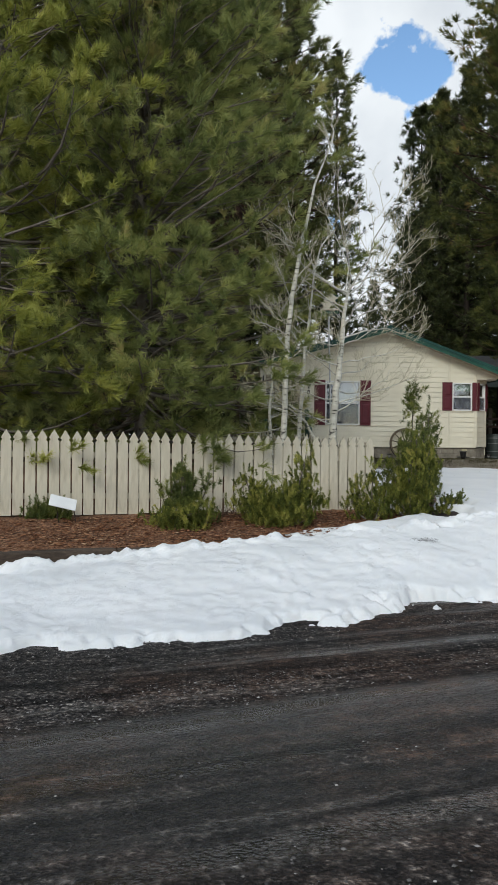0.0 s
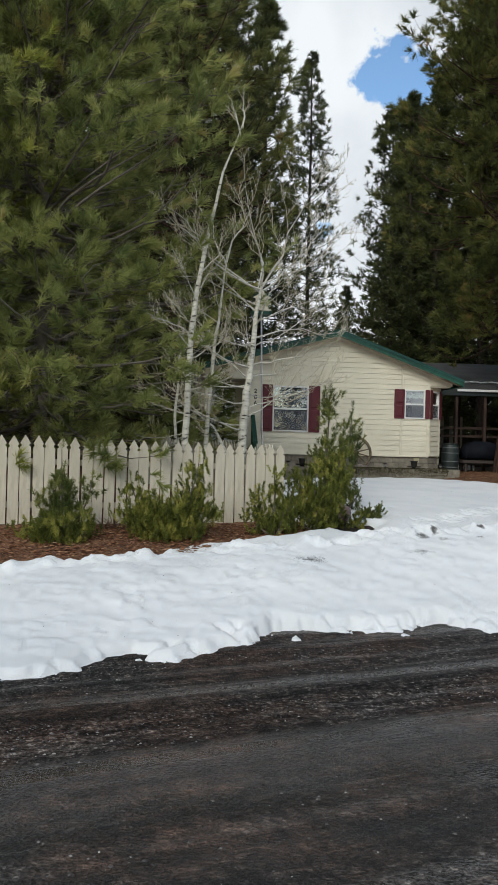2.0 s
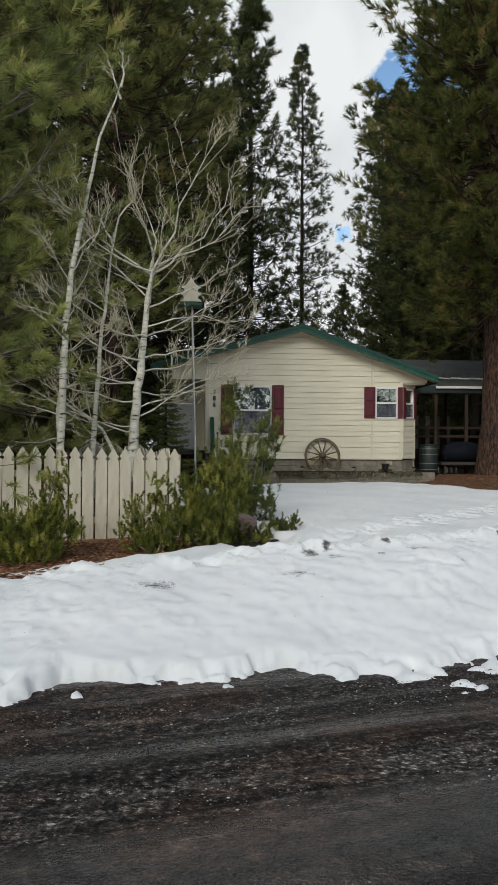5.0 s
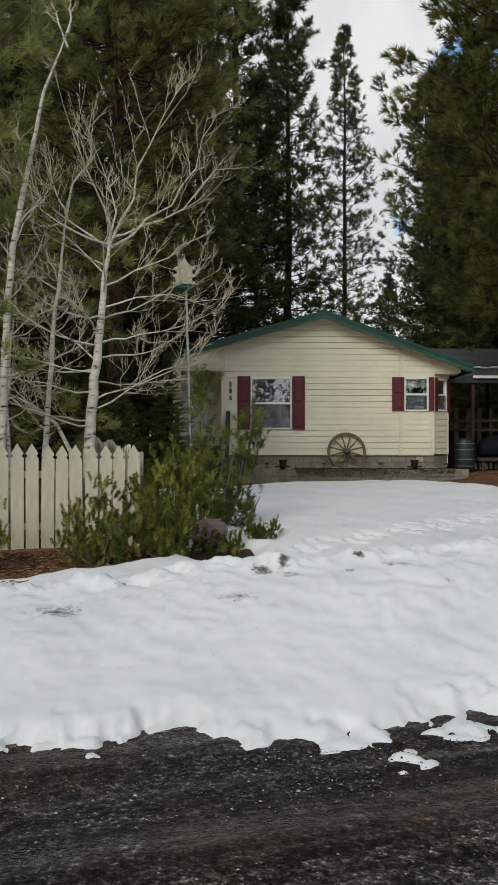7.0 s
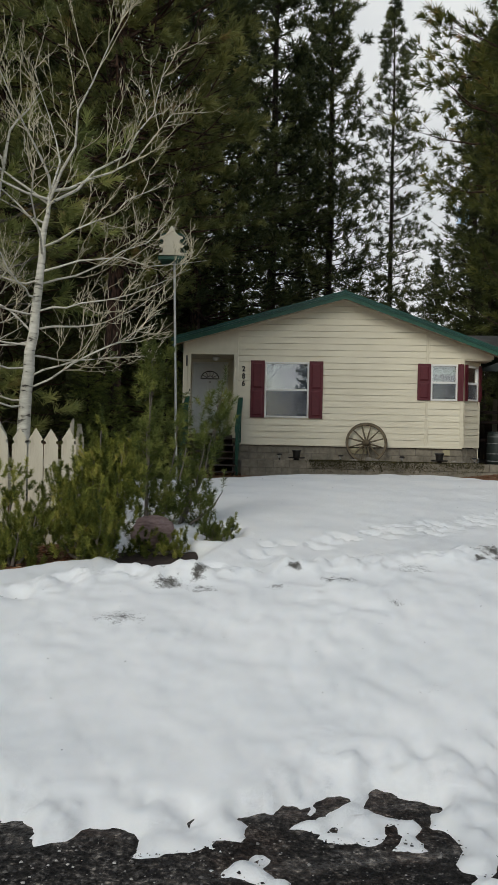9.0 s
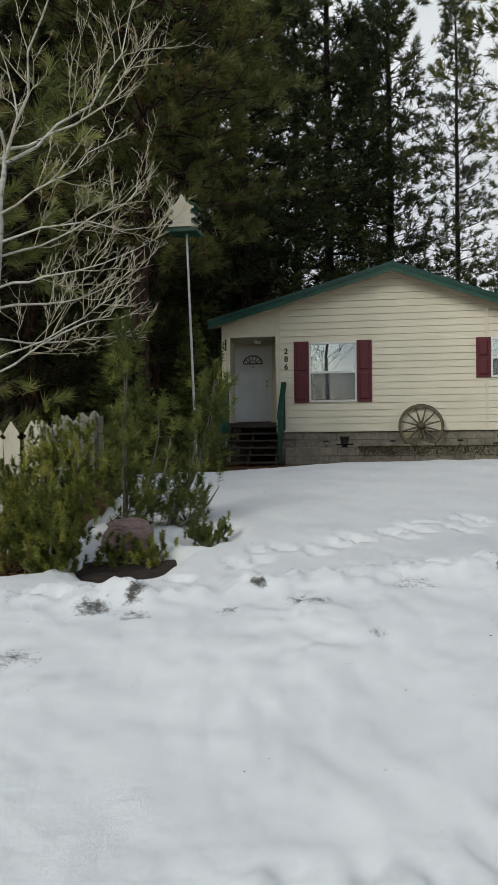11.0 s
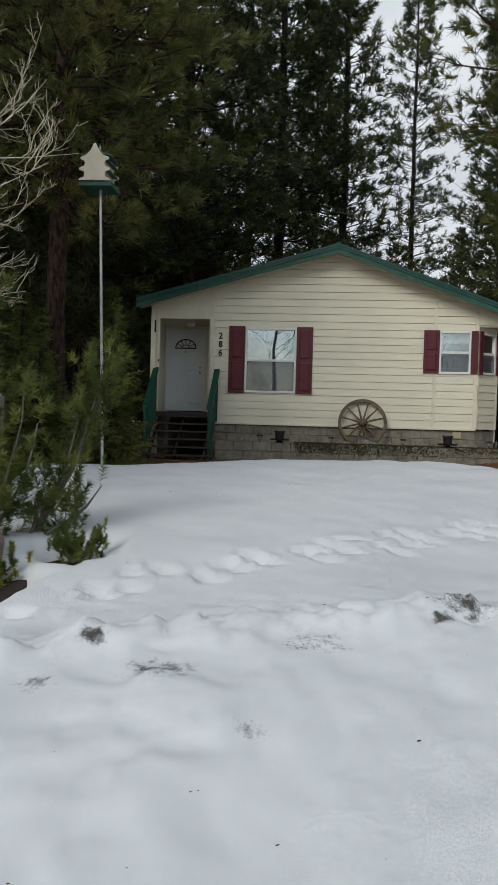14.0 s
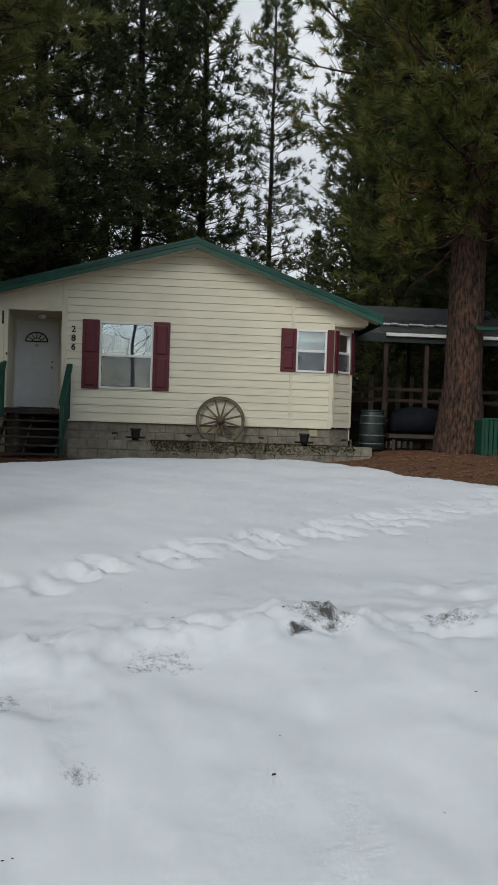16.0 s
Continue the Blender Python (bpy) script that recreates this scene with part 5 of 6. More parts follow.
for k in range(9):
    y = 2.15 + 0.42 * k
    bm = bmesh.new()
    for j in range(36):
        x = 5.78 + 0.31 * j + (0.15 if k % 2 else 0)
        zz = 3.66 + (y - 2.0) * 0.2343
        box(bm, (x + 0.006, y, zz + 0.0), (x + 0.30, y + 0.43, zz + 0.02), 0, Matrix.Translation((0, y, zz)) @ Matrix.Rotation(math.atan(0.2343), 4, "X") @ Matrix.Translation((0, -y, -zz)))
    part("shingle_course", bm, SHINGLE, port_roof)
bm = bmesh.new()
for k in range(26):
    a = 6.6 + 0.17 * k
    box(bm, (a, 3.2 + 0.12 * math.sin(k * 1.7), 3.985), (a + 0.20, 3.42 + 0.1 * math.sin(k * 2.9), 4.04), 0.02)
tagged(part("roof_snow", bm, SNOW), "thin melting strip of snow lying on the shingles", "snow")
box_part("fascia", (5.75, 1.96, 3.42), (17, 1.995, 3.64), BARREL, port, "dark green fascia")
box_part("gutter", (6.72, 1.86, 3.56), (17, 1.95, 3.645), WHITE, port, "white metal gutter", bevel=0.012)
for x in (6.72, 7.75, 10.4, 13.0):
    box_part("post", (x, 2.05, 0.75), (x + 0.10, 2.15, 3.42), PORCH_WOOD_SHADED, port)
for x in (6.5, 8.6, 10.9):
    box_part("post", (x, 6.9, 0.75), (x + 0.10, 7.0, 4.5), PORCH_WOOD_SHADED, port)
for z in (1.98, 2.27, 1.45):
    box_part("rail", (5.75, 3.05, z), (13.0, 3.12, z + 0.09), PORCH_WOOD_SHADED, port)
for k in range(14):
    x = 5.9 + 0.45 * k
    box_part("rafter", (x, 2.1, 3.40), (x + 0.05, 8.8, 3.56), PORCH_WOOD_SHADED, port, m=Matrix.Translation((0, 2.1, 3.5)) @ Matrix.Rotation(math.atan(0.2343), 4, "X") @ Matrix.Translation((0, -2.1, -3.5)))
for k in range(38):
    box_part("back_board", (5.75 + 0.3 * k, 8.6, 0.7), (6.04 + 0.3 * k, 8.63, 2.1), DARK_WOOD, port)
for k, x in enumerate((7.5, 7.95, 8.35, 8.75)):
    box_part("pale_board", (x, 7.2, 1.6), (x + 0.16, 7.24, 2.9), FENCE_BACK, port)
box_part("deck", (5.75, 2.3, 0.72), (14, 8.6, 0.80), DARK_WOOD, port)

barrel = thing("barrel", "dark green steel barrel with pale hoops beside the house", "barrel", place=(6.35, 1.45, 0.78))
part("drum", lathe(bmesh.new(), [(0.26, 0), (0.285, 0.02), (0.295, 0.3), (0.30, 0.5), (0.29, 0.75), (0.275, 0.9), (0.26, 0.92)], 28), BARREL, barrel, smooth=True)
for z, r in ((0.14, 0.296), (0.34, 0.303), (0.62, 0.302), (0.80, 0.293)):
    part("hoop", lathe(bmesh.new(), [(r - 0.01, z), (r + 0.004, z), (r + 0.004, z + 0.025), (r - 0.01, z + 0.025)], 28), HOOP, barrel)
part("lid", lathe(bmesh.new(), [(0.27, 0.92), (0.285, 0.93), (0.28, 0.955), (0.02, 0.96)], 28), BARREL, barrel)

grill = thing("covered_grill", "dark covered grill with rounded lid under the porch", "grill", place=(7.42, 1.55, 0.78))
bm = bmesh.new()
prism(bm, [(-0.62, 0.42), (0.72, 0.42), (0.78, 0.72), (0.66, 0.86), (0.42, 1.0), (0.12, 1.05), (-0.2, 1.05), (-0.42, 0.98), (-0.58, 0.82)], -0.35, 0.35)
bmesh.ops.bevel(bm, geom=list(bm.edges), offset=0.05, segments=2, affect="EDGES")
part("cover", bm, DARK_CLOTH_SHADED, grill, smooth=True)
box_part("shelf", (-0.70, -0.32, 0.30), (0.80, 0.32, 0.40), DARK_WOOD, grill)
for x in (-0.6, 0.68):
    for y in (-0.26, 0.24):
        box_part("leg", (x, y, 0.0), (x + 0.07, y + 0.06, 0.31), DARK_WOOD, grill)
for k, (x, w) in enumerate(((7.0, 0.16), (7.3, 0.07), (7.44, 0.08), (7.62, 0.05), (6.05, 0.05))):
    box_part("foundation_pier", (x, 2.6, 0.80), (x + w, 2.7, 0.98), WHITE, port)

bench = thing("slatted_bin", "green painted slatted wooden enclosure by the big pine", "bin", place=(8.55, 0.1, 0.55))
for k in range(13):
    box_part("slat", (0.07 + 0.105 * k, -0.02, 0.08), (0.07 + 0.105 * k + 0.085, 0.0, 1.02), GREEN_RAIL, bench)
box_part("top_rail", (0.0, -0.03, 1.02), (1.5, 0.05, 1.07), GREEN_RAIL, bench)
box_part("bottom_rail", (0.0, 0.003, 0.12), (1.5, 0.04, 0.20), GREEN_RAIL, bench)
for x in (0.0, 1.44):
    box_part("post", (x, -0.035, 0.0), (x + 0.06, 0.04, 1.02), GREEN_RAIL, bench)
box_part("side_panel", (0.0, 0.045, 0.1), (0.04, 0.8, 1.02), GREEN_RAIL, bench)

shelter = thing("green_shelter", "small shelter with green beam and posts by the pine", "shelter", place=(8.42, 0.35, 0.6))
box_part("beam", (0.0, 0, 3.02), (2.8, 0.14, 3.10), GREEN_RAIL, shelter)
box_part("post", (2.55, 0.02, 0.0), (2.67, 0.12, 3.02), GREEN_RAIL, shelter)

# ---- trees ----
def pine(seed, h, base, radius, step, per_whorl, tuft_n, needle_n, nlen, width, trunk_r, twigs=5, sides=7, droop=0.15, top_pow=0.8, spread=(25, 75), skip=0.0, tuft_len=0.16, loose=0.06, inner=0.28, lean=False, clump=False):
    """Trunk and limbs, and the crown of needle tufts, of one pine."""
    rng = np.random.default_rng(seed)
    limbs = Limbs()
    tz = np.linspace(0, h, 14)
    wob = np.cumsum(rng.normal(0, 0.035, (14, 2)), 0) * min(1, h / 20)
    wob -= wob[0]
    pts = np.column_stack([wob, tz])
    rad = trunk_r * (1 - tz / h) ** 0.8 + 0.015
    rad[0] *= 1.35
    limbs.tube(pts, rad, sides)
    B, A = [], []
    z = base
    while z < h - 0.15:
        q = (z - base) / (h - base)
        L0 = radius * ((1 - q) ** top_pow * 0.93 + 0.05) * (0.75 + 0.25 * min(1, q * 6))
        for k in range(per_whorl):
            if rng.random() < skip:
                continue
            az = rng.uniform(0, 2 * np.pi)
            L = L0 * rng.uniform(0.6, 1.15)
            el = np.radians(-12 + 50 * q + rng.normal(0, 9))
            p0 = np.array([np.interp(z, tz, wob[:, 0]), np.interp(z, tz, wob[:, 1]), z + rng.uniform(0, step)])
            d = np.array([np.cos(az) * np.cos(el), np.sin(az) * np.cos(el), np.sin(el)])
            t = np.linspace(0, 1, 7)
            sway = rng.normal(0, 0.08, 3)
            br = p0 + d * (t * L)[:, None] + np.outer(np.sin(t * np.pi), sway) * L
            br[:, 2] += L * (-droop * t + (droop + 0.16) * t ** 2.2)
            rr = (0.006 + 0.009 * L) * (1 - t) ** 0.7 + 0.005
            limbs.tube(br[::2] if lean else br, rr[::2] if lean else rr, 3 if lean else 4)
            for s in range(twigs):
                u = rng.uniform(inner, 1.0) if s else 1.0
                b = np.array([np.interp(u, t, br[:, i]) for i in range(3)])
                side_d = np.array([-np.sin(az), np.cos(az), 0]) * (1 if s % 2 else -1)
                td = unit(d * rng.uniform(0.4, 1.0) + side_d * rng.uniform(0.2, 0.9) * (s > 0) + np.array([0, 0, rng.uniform(0.0, 0.5)]))
                tl = L * rng.uniform(0.14, 0.34) * (1.15 - 0.4 * u)
                e = b + td * tl
                if not lean and s % 2:
                    limbs.tube(np.array([b, (b + e) / 2 + rng.normal(0, 0.03, 3), e]), [0.009, 0.006, 0.004], 3)
                m = tuft_n
                w = rng.uniform(0.62 if clump else 0.25, 1.0, (m, 1))
                w[0] = 1.0
                if clump:
                    B.append(b + td * tl * w + rng.normal(0, loose, (m, 3)))
                    A.append(unit(td + rng.normal(0, 0.38, (m, 3)) + np.array([0, 0, 0.35])))
                    continue
                B.append(b + td * tl * w + rng.normal(0, loose + loose * 0.5 * L, (m, 3)))
                A.append(unit(td + rng.normal(0, 0.55, (m, 3)) + np.array([0, 0, 0.3])))
        z += step * rng.uniform(0.8, 1.2)
    B, A = np.concatenate(B), np.concatenate(A)
    v = needles(rng, B, A, np.full(len(B), tuft_len), needle_n, nlen, width, spread)
    return limbs.mesh("trunk"), needle_mesh("crown", [v])


def tree(name, meshes, x, y, bark, leaf, label, rz=0.0, scale=1.0, group="", wide=1.0):
    t = thing(name, label, "tree", group)
    t.matrix_basis = pose(x, y, float(ground_z(x, y)) - 0.12, 0, 0, rz) @ Matrix.Diagonal((scale * wide, scale * wide, scale, 1))
    link("trunk", meshes[0], bark, t)
    link("crown", meshes[1], leaf, t)
    return t


# the big pines by the fence
near_a = pine(21, 12.5, 1.3, 3.45, 0.34, 13, 3, 44, 0.19, 0.0135, 0.12, 9, 9, 0.18, 0.42, (8, 74), 0, 0.15, 0.035, 0.24, clump=True)
tree("pine_tree", near_a, -5.42, -11.6, TWIG, NEEDLE_NEAR_LIT, "large green ponderosa pine with low boughs behind the picket fence", 40)
near_b = pine(22, 11.5, 1.4, 3.2, 0.38, 9, 3, 44, 0.17, 0.0135, 0.13, 9, 9, 0.15, 0.5, (8, 74), 0, 0.15, 0.035, 0.28, clump=True)
tree("pine_tree", near_b, -8.1, -13.3, TWIG, NEEDLE_YELLOW, "yellow-green ponderosa pine behind the picket fence", 0)
near_c = pine(23, 19.0, 4.9, 3.4, 0.40, 9, 3, 26, 0.24, 0.021, 0.19, 8, 12, 0.26, 0.45, (5, 70), 0, 0.12, 0.04, 0.32, clump=True)
tree("pine_tree", near_c, -3.25, -3.2, BARK, NEEDLE_BOUGH_LIT, "tall pine with reddish trunk at the corner of the house", 0)

# the great red-barked pine by the porch
big = pine(31, 24, 5.4, 4.7, 0.42, 11, 3, 24, 0.27, 0.024, 0.46, 11, 16, 0.30, 0.5, (5, 72), 0, 0.14, 0.04, 0.22, clump=True)
tree("ponderosa_pine", big, 8.35, 1.05, BARK, NEEDLE_RIGHT, "huge ponderosa pine with plated red-brown bark beside the porch", 20)

FOREST = [pine(41, 27, 1.6, 4.2, 0.52, 6, 4, 10, 0.36, 0.048, 0.26, 5, 7, 0.1, 0.70, (15, 80), 0, 0.16, 0.03, 0.22, True),
          pine(42, 25, 1.4, 3.9, 0.50, 6, 4, 10, 0.36, 0.048, 0.24, 5, 7, 0.12, 0.75, (15, 80), 0, 0.16, 0.03, 0.22, True),
          pine(43, 28, 2.2, 4.6, 0.54, 6, 4, 10, 0.38, 0.050, 0.30, 5, 7, 0.1, 0.6, (15, 80), 0, 0.16, 0.03, 0.22, True)]
mid = pine(45, 24, 2.0, 3.7, 0.46, 7, 4, 14, 0.30, 0.040, 0.20, 5, 9, 0.18, 0.5, (5, 74), 0, 0.12, 0.04, 0.26, True)
slim = pine(44, 28.5, 2.5, 3.1, 0.56, 6, 4, 16, 0.30, 0.026, 0.20, 4, 7, 0.05, 0.7, (15, 80), 0.08, 0.16, 0.03, 0.28, True)
tree("pine_tree", slim, 6.35, 31.4, BARK_DARK, NEEDLE_FAR_SHADED, "slender tall pine against the sky behind the house", 15)
# (15.0, -3.5) and (18.5, -10) are unseen, added to shade the carport
PLACES = [(2.3, 24, 1, 1.12), (-0.8, 20, 0, 1.1), (-4.2, 15, 2, 1.0), (-7.5, 10, 0, 1.0), (-11, 7, 2, 0.9), (-13, 12, 1, 1.0), (-10, 20, 0, 1.0),
          (-3, 29, 2, 1.0), (0.5, 35, 0, 1.0), (-16, 24, 2, 1.0), (-18, 8, 0, 0.95), (-20, 0, 1, 0.9), (-15.5, -6, 0, 0.85),
          (9.7, 18, 1, 0.80), (9.6, 21, 2, 0.72), (10.7, 16.5, 1, 0.82), (12.7, 15, 0, 0.95), (14.5, 19, 2, 1.0), (15.5, 11, 1, 1.0), (19, 15, 0, 1.05), (12.9, 27, 2, 0.80), (18, 26, 0, 0.95), (22, 6, 2, 1.0), (15.0, -3.5, 1, 0.95), (18.5, -10, 0, 0.95), (23, 20, 1, 1.1),
          (27, 12, 0, 1.0), (25, -3, 2, 0.95), (11.6, 23, 1, 0.85), (7.8, 36, 1, 0.40), (9.6, 33, 0, 0.46)]
rg = np.random.default_rng(77)
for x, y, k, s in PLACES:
    tree("pine_tree", FOREST[k], x, y, BARK_DARK, NEEDLE_FAR_SHADED, "tall dark pine in the woods, two of them unseen and added for shade", float(rg.uniform(0, 360)), s, "forest pines")
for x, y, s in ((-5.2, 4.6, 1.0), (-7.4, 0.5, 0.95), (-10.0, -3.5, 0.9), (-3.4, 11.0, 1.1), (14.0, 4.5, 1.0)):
    tree("pine_tree", mid, x, y, BARK, NEEDLE_FAR_SHADED, "dark pine with reddish trunk at the edge of the woods", float(rg.uniform(0, 360)), s, "edge pines")
low = [pine(51, 22, 0.6, 4.2, 0.7, 6, 3, 5, 0.52, 0.16, 0.2, 4, 5, 0.1, 0.7, (15, 85), 0, 0.16, 0.06, 0.28, True), pine(52, 24, 0.8, 4.6, 0.8, 6, 3, 5, 0.52, 0.16, 0.2, 4, 5, 0.1, 0.7, (15, 85), 0, 0.16, 0.06, 0.28, True)]
n = 0
while n < 64:
    a, d = rg.uniform(-52, 52), rg.uniform(52, 100)
    x, y = -1 + d * math.sin(radians(a)), -25 + d * math.cos(radians(a))
    gap = 4.5 < a < 14.0
    if y < 14 or (gap and d < 90) or -9 < a < 4.5 and n % 3:
        n += -9 < a < 4.5 and y >= 14
        continue
    s = rg.uniform(0.85, 1.15) * (0.36 if gap else 1.0)
    tree("pine_tree", low[n % 2], x, y, BARK_DARK, NEEDLE_FAR_SHADED, "distant dark pine deep in the woods", float(rg.uniform(0, 360)), s, "distant pines", 1.2)
    n += 1
for k in range(24):
    x, y = rg.uniform(-30, -3.5) if k % 3 else rg.uniform(11, 34), rg.uniform(9, 48)
    tree("pine_tree", low[k % 2], x, y, BARK_DARK, NEEDLE_FAR_SHADED, "half-grown dark pine filling the woods", float(rg.uniform(0, 360)), float(rg.uniform(0.35, 0.6)), "half-grown pines", 1.25)
for x, y, s in ((-24, -58, 1.0), (26, -50, 1.1), (-34, -46, 1.0), (4.6, -47, 0.55), (15, -46, 0.6), (1.6, -56, 0.5), (10, -58, 0.6)):
    tree("pine_tree", low[0], x, y, BARK_DARK, NEEDLE_FAR_SHADED, "pine across the road, reflected in the windows", float(rg.uniform(0, 360)), s, "pines across the road")


# ---- aspens ----
def aspen(seed, spine, r0, limbs_at, top, twig=1.0):
    """Bare aspen: a pale stem along spine, side limbs, and fine upturned twigs."""
    rng = np.random.default_rng(seed)
    trunk, fine = Limbs(), Limbs()
    sp = np.asarray(spine, float)
    tt = np.linspace(0, 1, len(sp))
    t = np.linspace(0, 1, 22)
    line = np.column_stack([np.interp(t, tt, sp[:, i]) for i in range(3)])
    line[1:-1] = (line[:-2] + 2 * line[1:-1] + line[2:]) / 4
    line[1:-1] += rng.normal(0, 0.008, line[1:-1].shape)
    trunk.tube(line, r0 * (1 - t) ** 0.75 + 0.006, 9)

    def branch(p, d, L, r, depth):
        k = 8 if depth == 0 else 5
        s = np.linspace(0, 1, k)
        bend = rng.normal(0, 0.10, 3)
        pts = p + d * (s * L)[:, None] + np.outer(np.sin(s * np.pi), bend) * L * 0.5
        pts[:, 2] += 0.24 * L * s ** 2 * (1 if depth else 1.0)
        pts[1:] += np.cumsum(rng.normal(0, (0.032, 0.04, 0.05, 0.05)[depth] * L ** 0.8, (k - 1, 3)), 0) * 0.8
        (trunk if depth == 0 else fine).tube(pts, r * (1 - s) + 0.0017, 5 if depth == 0 else 3)
        if depth >= 3 or L < 0.12:
            return
        for j in range(int((8, 5, 2.6)[depth] * twig)):
            u = rng.uniform(0.22, 0.98)
            b = np.array([np.interp(u, s, pts[:, i]) for i in range(3)])
            dd = unit(pts[-1] - pts[0])
            w = rng.normal(size=3)
            w = unit(w - (w @ dd) * dd)
            nd = unit(dd * rng.uniform(0.55, 1.0) + w * rng.uniform(0.5, 1.0) + np.array([0, 0, 0.22]))
            branch(b, nd, L * rng.uniform(0.26, 0.5) * (1.15 - 0.5 * u), max(r * 0.32, 0.0019), depth + 1)

    for z0, z1, n, L, el in limbs_at:
        for j in range(n):
            z = z0 + (z1 - z0) * (j + rng.random()) / n
            b = np.array([np.interp(z, line[:, 2], line[:, i]) for i in range(3)])
            az = rng.uniform(0, 2 * np.pi) if j % 3 else (rng.normal(0, 0.5) if j % 2 else np.pi + rng.normal(0, 0.5))
            e = np.radians(el + rng.normal(0, 9))
            d = np.array([np.cos(az) * np.cos(e), np.sin(az) * np.cos(e) * 0.8, np.sin(e)])
            branch(b, unit(d), L * rng.uniform(0.7, 1.15), 0.0095 * L ** 0.5, 0)
    for az, el, L in top:
        e, a = radians(el), radians(az)
        branch(line[-1] - np.array([0, 0, 0.25 * rng.random()]), np.array([math.cos(a) * math.cos(e), math.sin(a) * math.cos(e), math.sin(e)]), L, 0.017, 0)
    return trunk.mesh("stem"), fine.mesh("twigs")


def put_aspen(meshes, x, y, label):
    t = thing("aspen_tree", label, "tree", "bare aspens", (x, y, float(ground_z(x, y)) - 0.05))
    link("stem", meshes[0], ASPEN, t, "pale scarred bark")
    link("twig_spray", meshes[1], ASPEN_TWIG, t, kind="stuff")


put_aspen(aspen(61, [(0, 0, 0), (-0.02, 0, 0.9), (0.05, 0, 1.8), (0.14, 0, 2.7), (0.22, 0, 3.55), (0.27, 0, 3.95)], 0.088,
                [(1.45, 2.4, 8, 1.7, 2), (2.2, 3.6, 12, 1.7, 10)], [(10, 28, 1.9), (20, 50, 1.9), (170, 40, 1.7), (120, 62, 1.7), (250, 50, 1.6), (330, 55, 1.9), (200, 20, 1.5)]), -2.12, -12.35,
          "bare white-barked aspen with spreading twigs behind the fence")
put_aspen(aspen(62, [(0, 0, 0), (0.0, 0, 1.2), (0.03, 0.02, 2.4), (0.10, 0, 3.5), (0.30, 0, 4.6), (0.46, 0, 5.4), (0.78, 0.0, 6.3)], 0.055,
                [(1.2, 3.0, 5, 0.9, 10), (2.6, 5.0, 8, 0.9, 35)], [(60, 78, 0.5), (190, 72, 0.5)], 0.8), -3.05, -12.92, "slender bare aspen with pale stem behind the fence")
put_aspen(aspen(63, [(0, 0, 0), (0.03, 0, 1.2), (0.09, 0.02, 2.4), (0.20, 0, 3.4), (0.30, 0, 4.4)], 0.042,
                [(1.4, 3.6, 8, 0.75, 30)], [(10, 60, 0.9), (150, 65, 0.8)], 0.8), -2.72, -12.25, "slender bare aspen with pale stem behind the fence")
put_aspen(aspen(64, [(0, 0, 0), (-0.03, 0, 0.9), (-0.08, 0, 1.7), (-0.04, 0, 2.6), (0.05, 0, 3.4)], 0.03,
                [(1.0, 3.0, 6, 0.7, 25)], [(20, 60, 0.8), (190, 50, 0.7)], 0.8), -3.12, -12.2, "thin young bare aspen behind the fence")
far_bare = aspen(65, [(0, 0, 0), (0.05, 0, 1.2), (0.0, 0.02, 2.4), (0.1, 0, 3.4), (0.15, 0, 4.0)], 0.07, [(1.2, 3.8, 12, 1.2, 25)], [(10, 55, 1.2), (190, 60, 1.1), (100, 60, 1.2)], 0.8)
t = thing("bare_tree", "bare leafless tree across the road, mirrored in the windows", "tree")
t.matrix_basis = pose(-2.4, -43.0, 0.0, 0, 0, 30) @ Matrix.Diagonal((2.6, 2.6, 2.6, 1))
link("stem", far_bare[0], BARK_DARK, t)
link("twig_spray", far_bare[1], BARK_DARK, t, kind="stuff")
curved = Limbs()
curved.tube([(0, 0, 0), (-0.06, 0, 0.55), (-0.16, 0, 1.25), (-0.34, 0, 1.6), (-0.62, 0, 1.82), (-0.85, 0, 1.95)], [0.035, 0.033, 0.03, 0.024, 0.016, 0.008], 7)
tagged(link("aspen_shoot", curved.mesh("aspen_shoot"), ASPEN, place=pose(-2.22, -12.2, 0.2)), "curved pale aspen shoot leaning from the clump", "tree")


